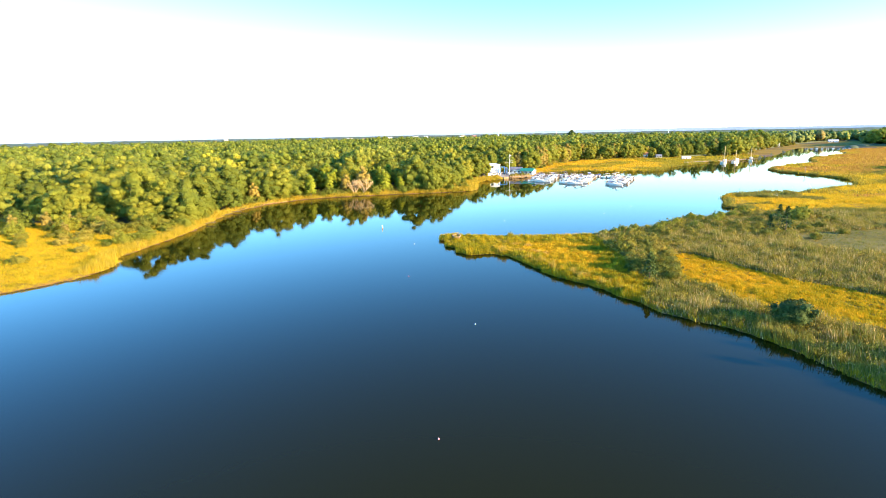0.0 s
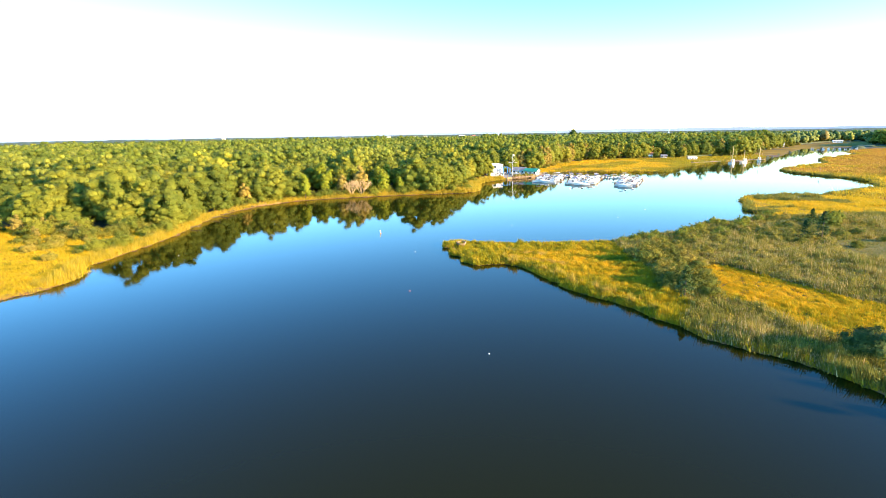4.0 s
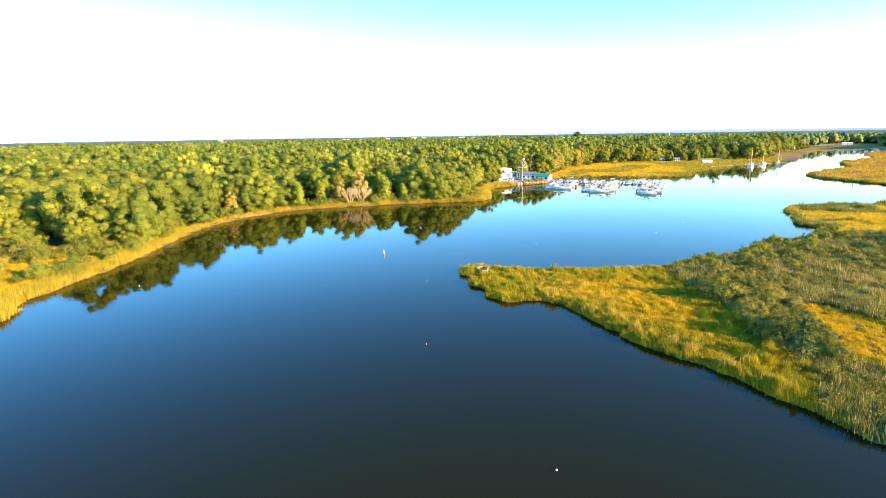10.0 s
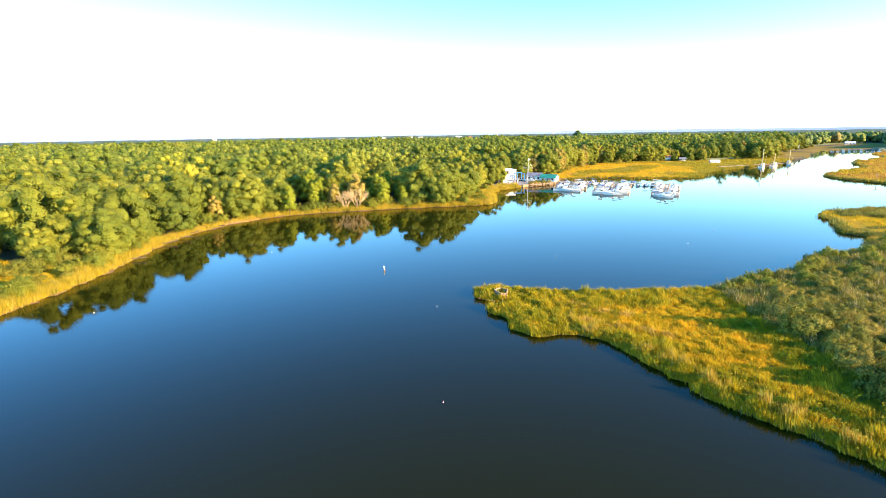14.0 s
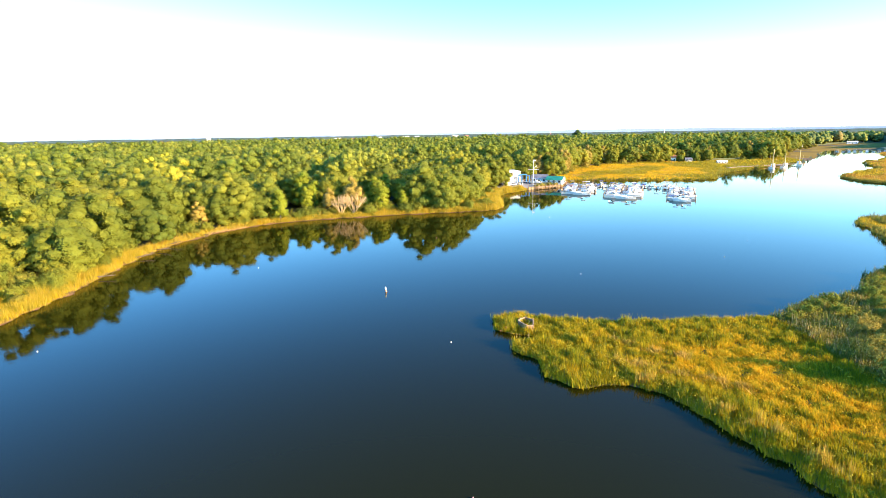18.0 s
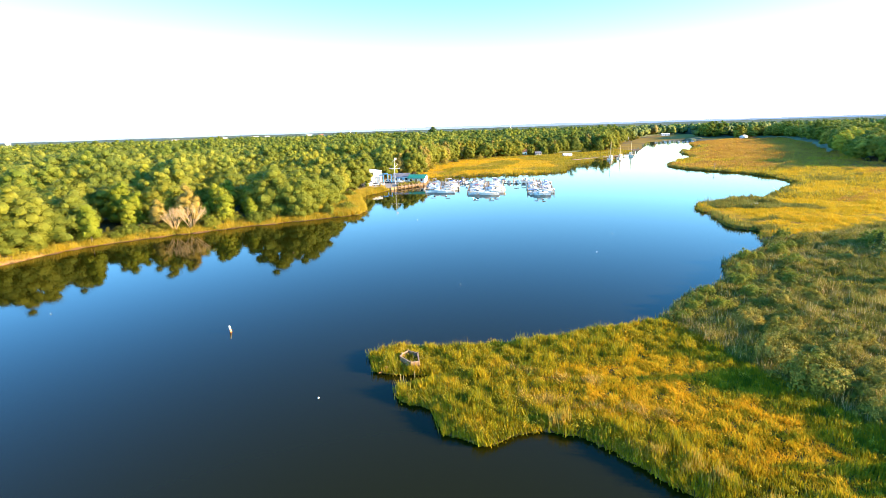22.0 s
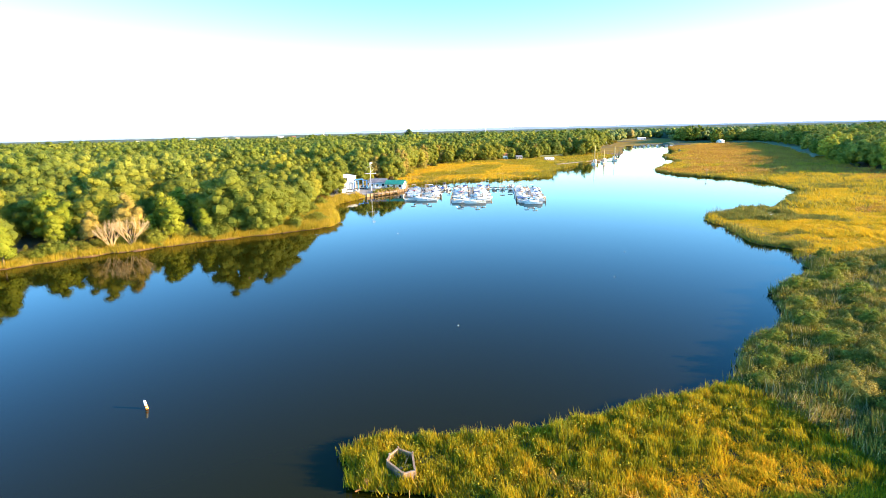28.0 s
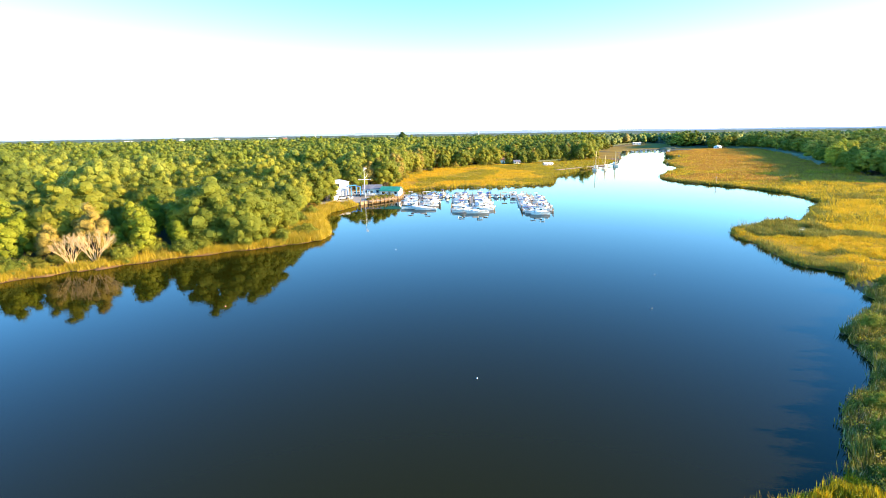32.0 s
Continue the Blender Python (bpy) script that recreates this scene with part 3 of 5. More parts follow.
def conifer(name, seed, h, r, label):
    rng = np.random.default_rng(seed)
    root = thing(name, Matrix(), label, "tree")
    bm = bmesh.new()
    limb(bm, (0, 0, -0.2), (0, 0, h * 0.97), 0.022 * h, 0.01)
    part("trunk", bm, M["bark"], root)
    cs, ns = [], []
    for k in range(int(h * 9)):
        u = rng.random() ** 0.8
        z = h * (0.06 + 0.92 * u)
        reach = r * (1 - u) ** 0.85 * rng.uniform(0.65, 1.1) + 0.12
        a = rng.uniform(0, 6.283)
        m = 16
        s = rng.uniform(0.2, 1, m)
        cs.append(np.stack([np.cos(a) * reach * s, np.sin(a) * reach * s, z - 0.25 * reach * s], 1) + rng.normal(0, 0.12, (m, 3)))
        ns.append(np.array([np.cos(a) * 0.5, np.sin(a) * 0.5, 0.8]) + rng.normal(0, 0.4, (m, 3)))
    c, n = np.concatenate(cs), np.concatenate(ns)
    n /= np.linalg.norm(n, axis=1)[:, None]
    v = leaf_quads(c, n, 0.22, rng)
    mesh_object("crown", v.reshape(-1, 3), np.arange(len(c) * 4).reshape(-1, 4), [M["leaf_dark"]], root)
    return root


def bare_tree(name, seed, h, label, spread_a=0.5, stems=5):
    """A leafless tree: stems that fork again and again."""
    rng = np.random.default_rng(seed)
    root = thing(name, Matrix(), label, "tree")
    def fork(bm, p, d, length, rad, depth):
        q = p + d * length
        limb(bm, p, q, rad, rad * 0.65, 5)
        if depth:
            for _ in range(rng.integers(2, 4)):
                nd = (d + Vector(rng.normal(0, 0.30, 3)) + Vector((0, 0, 0.12))).normalized()
                fork(bm, q, nd, length * rng.uniform(0.55, 0.8), rad * 0.62, depth - 1)

    for k in range(stems):
        bm = bmesh.new()
        a = k * 6.283 / stems + rng.uniform(0, 0.6)
        d = Vector((np.cos(a) * spread_a, np.sin(a) * spread_a, 1)).normalized()
        fork(bm, Vector((np.cos(a) * 0.2, np.sin(a) * 0.2, -0.2)), d, h * 0.33, 0.013 * h, 4)
        part("stem", bm, M["bleached"], root)
    return root


def place_on(x, y):
    return float(ground_z(land_at(np.array([[x, y]])))[0])


def forest_points(step, box, seed, gap=5.0):
    rng = np.random.default_rng(seed)
    x, y = np.meshgrid(np.arange(box[0], box[2], step), np.arange(box[1], box[3], step))
    p = np.stack([x.ravel(), y.ravel()], 1) + rng.uniform(-0.42, 0.42, (x.size, 2)) * step
    p = without(p, *OPEN_AREAS)
    sd = land_at(p)
    return p[sd > gap], sd[sd > gap]


prototypes = []
for k, (h, r, mat, label) in enumerate([
        (15.5, 6.4, "leaf", "broad green oak in early autumn leaf"), (17, 7.4, "leaf", "tall green oak with a rounded crown"),
        (13.5, 5.6, "leaf", "green maple turning olive"), (16, 6.0, "leaf", "dense green broadleaf tree at the wood's edge"),
        (11.5, 4.8, "leaf", "small green broadleaf tree"), (14.5, 7.0, "leaf", "wide-crowned green broadleaf tree")]):
    prototypes.append(broadleaf("oak_tree" if k % 2 == 0 else "broadleaf_tree", 40 + k, h, r, M[mat], label))
yellow_tree = broadleaf("yellow_tree", 60, 11, 2.9, M["leaf_yellow"], "bright yellow-green young tree on the bank", 34, 150, 0.19, 0.1, 0.4)
rust_tree = broadleaf("rust_tree", 61, 13, 4.2, M["leaf_rust"], "rust-brown thinning autumn tree", 30, 140, 0.2, 0.15, 0.2)
shrub = broadleaf("shrub", 62, 2.0, 1.45, M["leaf_shrub"], "olive marsh shrub among the reeds", 60, 150, 0.085, 0.0, loose=0.8)
green_bush = broadleaf("bush", 63, 3.6, 2.3, M["leaf"], "rounded green bush on the bank", 70, 130, 0.11, 0.0, loose=0.6)
dark_bush = broadleaf("bush", 66, 3.2, 2.0, M["leaf_dark"], "dark green rounded bush among the reeds", 60, 140, 0.10, 0.0, loose=0.25)
dead_tree = bare_tree("dead_tree", 64, 9.5, "bleached bare dead tree with fanned branches", 0.55, 11)
cedar = conifer("cedar_tree", 65, 7.0, 2.7, "dark green cedar standing in the marsh")

protos_used = set()


def plant(proto, x, y, scale=1.0, turn=0.0, group="", label="", sz=1.0):
    m = pose(x, y, place_on(x, y), 0, 0, turn) @ Matrix.Diagonal((scale, scale, scale * sz, 1))
    if proto.name not in protos_used:
        protos_used.add(proto.name)
        ob = proto
        ob.matrix_world = m
    else:
        ob = copy_thing(proto, Matrix())
        ob.matrix_basis = m
    if group:
        ob["group"] = group
    if label:
        ob["label"] = label
    return ob


YELLOW = [(-34.8, 257, 0.95), (-66.5, 239.5, 0.95), (-66, 266, 1.25), (-62, 257, 0.85), (-61, 262, 1.0), (-37.5, 263, 1.1), (-28, 263, 0.95), (-41, 259.5, 0.62), (-36, 275, 1.1), (-27, 258, 0.7)]
OPEN_TO_VIEW = np.array([q[:2] for q in YELLOW] + [(-47.8, 252.5), (-44.2, 253.5), (-46, 259), (-88, 228)])

# wood on the west bank: the trees nearest the water stand singly
rng = np.random.default_rng(77)
pts, sd = forest_points(7.6, (-150, 150, 62, 400), 21, 3.2)
d_open = np.minimum.reduce([edge_distance(np.array(a, float), pts) for a in (LEFT_MARSH, YARD, NORTH_MARSH)])
front = np.minimum(sd, d_open)
order = np.argsort(front)
single, rest = order[:250], order[250:]
for k in single:
    if rng.random() < 0.1:
        continue
    off = OPEN_TO_VIEW - pts[k]
    if ((np.abs(off[:, 0]) < 6.5) & (off[:, 1] > -4) & (off[:, 1] < 14)).any():
        continue
    small = front[k] < 4
    p = prototypes[int(rng.integers(0, 6))]
    tall = 1.14 if pts[k][0] < -66 and 165 < pts[k][1] < 245 else 1.0
    plant(p, *pts[k], tall * (rng.uniform(0.46, 0.62) if small else rng.uniform(0.62, 0.8) if front[k] < 10 else rng.uniform(0.68, 1.02)), rng.uniform(0, 360), "trees of the west wood", sz=rng.uniform(0.8, 1.02))

for x, y, s in [(-14, 263, 1.0), (-8, 268, 0.9), (-20, 264, 1.0), (-2, 276, 0.7), (-1, 292, 0.75), (2, 308, 0.7), (16.7, 339, 0.85), (13, 350, 0.85), (16, 349, 0.6), (8.5, 334, 0.95), (12, 340, 0.85), (4.5, 327, 0.85), (10, 350, 0.9), (34, 378, 0.9), (24, 377, 0.85)]:
    plant(prototypes[int(rng.integers(0, 6))], x, y, s, rng.uniform(0, 360), "trees of the west wood", sz=0.95)
for x, y, s in [(172, 536, 0.7), (179, 528, 0.45), (190, 527, 0.4), (203, 526, 0.5), (216, 530, 0.8), (270, 545, 0.9), (282, 552, 1.0), (294, 560, 0.9), (452, 800, 1.0), (475, 800, 0.9), (585, 700, 1.1)]:
    plant(prototypes[int(rng.integers(0, 6))], x, y, s, rng.uniform(0, 360), "trees by the far houses")
for x, y, s in [(34.5, 335, 0.5), (36.8, 336.6, 0.65), (39, 338, 0.55), (41.3, 339, 0.7), (43.4, 340.6, 0.55), (45.5, 342.2, 0.5)]:
    plant(shrub, x, y, s * 1.5, rng.uniform(0, 360), "bushes in the boatyard", "yellow-green bush behind the timber bulkhead")
for x, y, s in YELLOW:
    plant(yellow_tree, x, y, s, rng.uniform(0, 360), "yellow trees on the bank")
plant(dead_tree, -48.6, 251.5, 0.8, 20)
plant(dead_tree, -44.2, 252.8, 0.86, 140)
for x, y, s in [(-46, 259, 0.85), (-54, 256, 0.6), (-88, 228, 0.55), (52, 398, 1.0), (60, 404, 1.1), (45, 392, 0.9), (68, 425, 1.0), (120, 515, 1.0)]:
    plant(rust_tree, x, y, s, rng.uniform(0, 360), "autumn trees")
for x, y, s in [(-96, 163, 1.1), (-110, 160, 1.2), (-91, 170, 1.0), (-120, 158, 1.1), (-130, 150, 1.0), (-92, 182, 0.9),
                (-38, 252.5, 0.9), (-26, 255.5, 0.9), (-12, 259, 0.8), (3, 288, 0.9), (8, 305, 0.8), (-140, 163, 1.4), (-58, 247, 0.8)]:
    plant(green_bush, x, y, s, rng.uniform(0, 360), "bushes on the bank")
bank_line = np.array(LEFT_BANK[9:27], float)
for a, b in zip(bank_line, bank_line[1:]):
    d = b - a
    L = np.linalg.norm(d)
    inl = np.array([-d[1], d[0]]) / L
    for _ in range(int(L / 1.7)):
        q = a + d * rng.random() + inl * rng.uniform(3.0, 9.0)
        if -56 < q[0] < -38:
            continue
        plant(green_bush if rng.random() < 0.45 else shrub, *q, rng.uniform(0.4, 0.85), rng.uniform(0, 360), "bushes on the bank")
for x, y, s in [(-53.5, 249.6, 0.8), (-39.5, 252.4, 0.8), (-57, 249, 0.9), (-52, 254.5, 1.1), (-47, 256.5, 1.2), (-42, 257.5, 1.2), (-38.5, 255.5, 1.0), (-60.5, 247.5, 0.9), (-64, 246, 1.1), (-69.5, 241, 1.1), (-56.5, 252.5, 1.2), (-31, 257.5, 1.0), (-62, 250, 1.3), (-102, 153, 1.7), (-97, 158, 1.6), (-108, 156, 1.6), (-93, 164, 1.4), (-118, 162, 1.7)]:
    plant(shrub, x, y, s, rng.uniform(0, 360), "bushes on the bank", "pale yellow-green bush at the marsh edge")
edge_n = np.array([(57, 392), (62, 412), (72, 440), (88, 472), (113, 506), (152, 520), (203, 535), (250, 544), (286, 566), (318, 608), (372, 678), (430, 744), (520, 852)], float)
for a, b in zip(edge_n, edge_n[1:]):
    for u in np.arange(0.05, 1, 6.2 / np.linalg.norm(b - a)):
        q = a + (b - a) * u + rng.normal(0, 2.0, 2) + (-2.5, 3.0)
        proto = rust_tree if rng.random() < 0.3 else prototypes[int(rng.integers(0, 6))]
        plant(proto, *q, rng.uniform(0.7, 1.15), rng.uniform(0, 360), "trees by the north marsh")
        if rng.random() < 0.5:
            plant(shrub, *(q + rng.normal(0, 3, 2) + (3, -5)), rng.uniform(1.0, 1.8), rng.uniform(0, 360), "bushes by the north marsh")
logs = [(-84.2, 189, 2.8, 35, 0.6), (-84.6, 197, 3.4, -10, 0.5), (-84.3, 203, 2.4, 20, 0.9), (-82.8, 171, 3.2, 10, 0.4), (-82.0, 216, 2.6, -30, 0.5)]
for k, (x, y, L, turn, up) in enumerate(logs):
    log = thing("fallen_tree", pose(x, y, 0.25, 0, 0, turn), "grey-brown fallen trunk leaning over the water", "log", "fallen trunks on the bank")
    bm = bmesh.new()
    limb(bm, (-1.5, 0, 0.2), (L, 0.3, up), 0.16, 0.07, 7)
    part("trunk", bm, M["bark"], log)
    for j in range(3):
        bm = bmesh.new()
        limb(bm, (L * (0.3 + 0.2 * j), 0.1, up * (0.4 + 0.15 * j)), (L * (0.5 + 0.2 * j), 0.8 * (-1) ** j, up + 0.7), 0.05, 0.015, 5)
        part("branch", bm, M["bark"], log)
for x, y, s in [(-128, 160, 0.38), (-122, 163, 0.3), (-116, 152, 0.25), (-137, 158, 0.35)]:
    plant(rust_tree, x, y, s, rng.uniform(0, 360), "bushes on the bank", "reddish-brown bush in the west marsh")
# unseen trees on the east bank beside the creek's start, added to shade the reeds
for x, y, s in [(82, 48, 0.64), (90, 43, 0.68), (98, 39, 0.68), (86, 38, 0.68), (94, 31, 0.72), (106, 32, 0.72)]:
    plant(prototypes[int(rng.integers(0, 6))], x, y, s, rng.uniform(0, 360), "trees of the east bank")
# right-hand marsh
for x, y, s in [(36.4, 96.2, 0.85), (87.2, 139.8, 1.05), (84, 141.5, 0.7), (94, 154.3, 0.85)]:
    plant(cedar, x, y, s, rng.uniform(0, 360), "cedars in the marsh")
for x, y, s in [(48.5, 74, 1.25), (66.8, 158.6, 0.75), (80, 136, 0.9), (76, 140, 0.8), (51, 135, 1.0), (62, 154, 0.9), (98, 172, 0.9), (90, 132, 0.8), (101, 138, 0.7), (72, 147, 0.8)]:
    plant(dark_bush if y < 80 else shrub, x, y, s * 0.9, rng.uniform(0, 360), "bushes in the marsh")
BUSHY = [(34, 97), (36.5, 106), (40.5, 117), (43.5, 126), (45, 133), (47, 141), (54, 146), (58, 138), (54, 126), (49, 118), (45, 106), (41, 96)]
for x, y in spread(BUSHY, 0.22, 31):
    if math.hypot(x - 36.4, y - 96.2) < 4.5:
        continue
    plant(shrub, x, y, rng.uniform(0.55, 1.05) * (1 if x < 47 else 0.75), rng.uniform(0, 360), "shrubs in the reeds")
for x, y, s in [(73, 164, 0.55), (75, 163, 0.45), (65.5, 156.5, 0.48), (59.5, 151.5, 0.5), (62, 152, 0.42), (51, 149, 0.42), (46.5, 145.8, 0.46), (44, 143.8, 0.4), (40, 141, 0.38),
                (82, 165, 0.6), (88, 168, 0.5), (95, 176, 0.6), (77, 157, 0.65), (68, 149, 0.55), (56, 145.5, 0.55), (48, 143, 0.45), (104.6, 161.5, 0.95), (107, 164, 0.8), (101, 157, 0.7)]:
    plant(green_bush, x, y, s, rng.uniform(0, 360), "bushes in the marsh", "dark green bush at the marsh edge")
for x, y, s in [(39.2, 120.2, 1.55), (41, 126.5, 1.2), (37.5, 104.5, 1.3), (39.5, 101.5, 1.25)]:
    plant(shrub, x, y, s, rng.uniform(0, 360), "shrubs in the reeds", "tall olive shrub standing over the reeds")
for x, y in spread([(60, 150), (75, 160), (95, 172), (120, 172), (110, 150), (90, 142), (70, 135), (52, 140)], 0.06, 32):
    plant(shrub, x, y, rng.uniform(0.45, 0.85), rng.uniform(0, 360), "shrubs in the reeds")
for x, y in spread([(-150, 120), (-95, 115), (-88, 150), (-100, 163), (-150, 165)], 0.015, 33):
    plant(shrub, x, y, rng.uniform(0.5, 1.1), rng.uniform(0, 360), "shrubs in the west marsh")


# ---- woods behind, joined ----
def woods(name, p, h0, h1, lobes, rings, sides, label, seed):
    rng = np.random.default_rng(seed)
    z0 = ground_z(np.full(len(p), 30.0))
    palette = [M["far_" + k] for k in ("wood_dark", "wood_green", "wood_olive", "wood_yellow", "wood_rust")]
    patch = np.array([noise.noise((x * 0.02, y * 0.02, 2)) for x, y in p])
    tint = np.clip(np.digitize(rng.normal(0, 0.32, len(p)) + patch * 0.7, [-0.22, 0.08, 0.40, 0.72]), 0, 4)
    protos = []
    for _ in range(6):
        _, _, hearts = crown_points(rng, 1.0, 0.40, 0.15, lobes, 1, 0.54)
        protos.append(lumps([(c_, 1.6 * s_) for c_, s_ in hearts], rng, rings, sides, 0.36, welded=True))
    pick = rng.integers(0, 6, len(p))
    h = rng.uniform(h0, h1, len(p))
    a = rng.uniform(0, 6.283, len(p))
    out, quads, idx, start = [], [], [], 0
    for k in range(6):
        i = np.nonzero(pick == k)[0]
        v, q = protos[k]
        c, s = np.cos(a[i])[:, None], np.sin(a[i])[:, None]
        x = (v[:, 0] * c - v[:, 1] * s) * h[i][:, None] + p[i, 0][:, None]
        y = (v[:, 0] * s + v[:, 1] * c) * h[i][:, None] + p[i, 1][:, None]
        z = v[:, 2] * h[i][:, None] + z0[i][:, None]
        out.append(np.stack([x, y, z], -1).reshape(-1, 3))
        quads.append((q[None] + (start + len(v) * np.arange(len(i)))[:, None, None]).reshape(-1, 4))
        start += len(v) * len(i)
        idx.append(np.repeat(tint[i], len(q)))
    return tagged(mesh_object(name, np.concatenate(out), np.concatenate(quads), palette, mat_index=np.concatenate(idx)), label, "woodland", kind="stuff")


def grove(seed):
    """Five broad crowns of unlike height: one piece of the wood."""
    rng = np.random.default_rng(seed)
    vs, idx = [], []
    for j in range(5):
        h = rng.uniform(8, 18.5)
        r = min(7.2, h * rng.uniform(0.40, 0.50))
        a, d = j * 1.571 + rng.uniform(-0.3, 0.3), 0 if j == 4 else rng.uniform(7.5, 10)
        c, n, hearts = crown_points(rng, h, r, 0.12 * h, 64, 125, 0.27)
        v = np.concatenate([leaf_quads(c, n, 0.24, rng), lumps(hearts, rng, 5, 9, 0.16)]) + (np.cos(a) * d, np.sin(a) * d, 0)
        vs.append(v.reshape(-1, 3))
        idx.append(np.full(len(v), np.clip(np.digitize(rng.normal(0, 0.4), [-0.3, 0.15, 0.5, 0.9]), 0, 4)))
    vs = np.concatenate(vs)
    palette = [M[k] for k in ("wood_dark", "wood_green", "wood_olive", "wood_yellow", "wood_rust")]
    ob = mesh_object("grove", vs, np.arange(len(vs)).reshape(-1, 4), palette, mat_index=np.concatenate(idx))
    return tagged(ob, "green oak wood seen from above behind the bank", "woodland", kind="stuff")


groves = [grove(80 + k) for k in range(6)]
pg, sg = forest_points(20.0, (-560, 150, 480, 760), 24, 14)
clear = np.minimum.reduce([edge_distance(np.array(a, float), pg) for a in OPEN_AREAS]) > 13
near_single = np.sqrt(((pg[:, None] - pts[single][None]) ** 2).sum(-1)).min(1) > 11
dg, ag = np.hypot(pg[:, 0], pg[:, 1] - 80), np.abs(np.arctan2(pg[:, 0], pg[:, 1] - 20))
placed = 0
for x, y in pg[clear & near_single & (dg < 615) & (ag < 1.1)]:
    k = placed % 6
    ob = groves[k] if placed < 6 else copy_thing(groves[k], Matrix())
    s_ = rng.uniform(0.85, 1.12)
    ob.matrix_basis = pose(x, y, 0.8, 0, 0, rng.uniform(0, 360)) @ Matrix.Diagonal((1, 1, s_, 1))
    placed += 1
pg, sg = forest_points(26.0, (-820, 150, 900, 1000), 25, 16)
clear = np.minimum.reduce([edge_distance(np.array(a, float), pg) for a in OPEN_AREAS]) > 15
dg, ag = np.hypot(pg[:, 0], pg[:, 1] - 80), np.arctan2(pg[:, 0], pg[:, 1] - 20)
for x, y in pg[clear & (dg >= 615) & (dg < 900) & (ag > -0.8) & (ag < 1.05)]:
    ob = copy_thing(groves[placed % 6], Matrix())
    ob.matrix_basis = pose(x, y, 0.8, 0, 0, rng.uniform(0, 360)) @ Matrix.Diagonal((1.3, 1.3, rng.uniform(0.9, 1.2), 1))
    placed += 1

p3, _ = forest_points(12.5, (-650, 150, 1100, 1250), 23)
d3, a3 = np.hypot(p3[:, 0], p3[:, 1] - 80), np.arctan2(p3[:, 0], p3[:, 1] - 60)
woods("woodland", p3[(d3 > 895) & (d3 < 1250) & (a3 > -0.85) & (a3 < 1.15)], 13, 20, 6, 3, 7, "far mixed woodland canopy with bluish haze in its colours", 54)

# far canopy to the horizon, with haze painted into its leaf colour
ang = np.radians(np.arange(-78, 78, 0.48))
rad = 500 * 1.0085 ** np.arange(0, 268)
A, R = np.meshgrid(ang, rad)
cx, cy = np.sin(A) * R, 60 + np.cos(A) * R
cp = np.stack([cx.ravel(), cy.ravel()], 1)
rngc = np.random.default_rng(9)
lump = np.array([noise.noise((x * 0.004, y * 0.004, 0)) for x, y in cp])
cz = 11.5 + 3.2 * rngc.normal(0, 1, len(cp)).clip(-1.8, 1.8) * np.clip(900 / np.hypot(cp[:, 0], cp[:, 1]), 0.55, 1) + 4 * lump
cp = cp + rngc.normal(0, 1, cp.shape) * (R.ravel() * 0.0022)[:, None]
opened = np.zeros(len(cp), bool)
for area in OPEN_AREAS:
    opened |= inside(area, cp)
nearw = (np.abs(cp[:, 0] - 200) < 800) & (cp[:, 1] < 900)
opened[nearw] |= inside(WATER_EDGE, cp[nearw])
taken = np.hypot(cp[:, 0], cp[:, 1] - 80) < 1200
cz[opened] = -6
cz[taken & ~opened] = 2.5
ii = np.arange(len(cp)).reshape(A.shape)
cf = np.stack([ii[:-1, :-1], ii[1:, :-1], ii[1:, 1:], ii[:-1, 1:]], -1).reshape(-1, 4)
tagged(mesh_object("far_woods", np.c_[cp, cz], cf, [M["leaf_far_hazy"]]), "far woodland reaching to the horizon, coloured bluish for haze", "woodland", kind="stuff")


M["forb"] = leafy("forb", [(0.16, 0.17, 0.012), (0.31, 0.27, 0.016), (0.44, 0.34, 0.02), (0.50, 0.35, 0.035)], "island", 0.2, 0.35, 0.25, 1.0)


M["forb_olive"] = leafy("forb_olive", [(0.14, 0.135, 0.02), (0.23, 0.195, 0.026), (0.34, 0.255, 0.038), (0.43, 0.285, 0.06)], "island", 0.12, 0.25, 0.22, 0.7)
M["pile_red"] = material("rotten_wood", [(0.16, 0.07, 0.025), (0.30, 0.14, 0.05), (0.40, 0.20, 0.08)], 0.95, scale=1, fine=8)


# ---- low leafy plants among the grass ----
def forbs(name, p, size, height, mats, label, per=9, leaf=0.13, seed=1):
    """Small leafy clumps at the points p, as one object."""
    rng = np.random.default_rng(seed)
    sd = land_at(p)
    p, sd = p[sd > 0.3], sd[sd > 0.3]
    n = len(p)
    patch = np.array([noise.noise((x * 0.35, y * 0.35, seed)) for x, y in p])
    keep = patch > -0.1
    p, sd, n = p[keep], sd[keep], int(keep.sum())
    base = np.repeat(np.c_[p, ground_z(sd)], per, 0)
    nn = rng.normal(size=(n * per, 3))
    nn[:, 2] = np.abs(nn[:, 2]) + 0.5
    nn /= np.linalg.norm(nn, axis=1)[:, None]
    scale_ = np.repeat(rng.uniform(0.7, 1.3, n), per)[:, None]
    c = base + nn * (size, size, 0) * scale_ + np.c_[np.zeros((n * per, 2)), height * scale_[:, 0] * rng.uniform(0.55, 1.1, n * per)]
    v = leaf_quads(c, nn, leaf, rng)
    index = np.repeat((rng.random(n) < 0.2).astype(int), per)
    return tagged(mesh_object(name, v.reshape(-1, 3), np.arange(n * per * 4).reshape(-1, 4), mats, mat_index=index), label, "plants", kind="stuff")


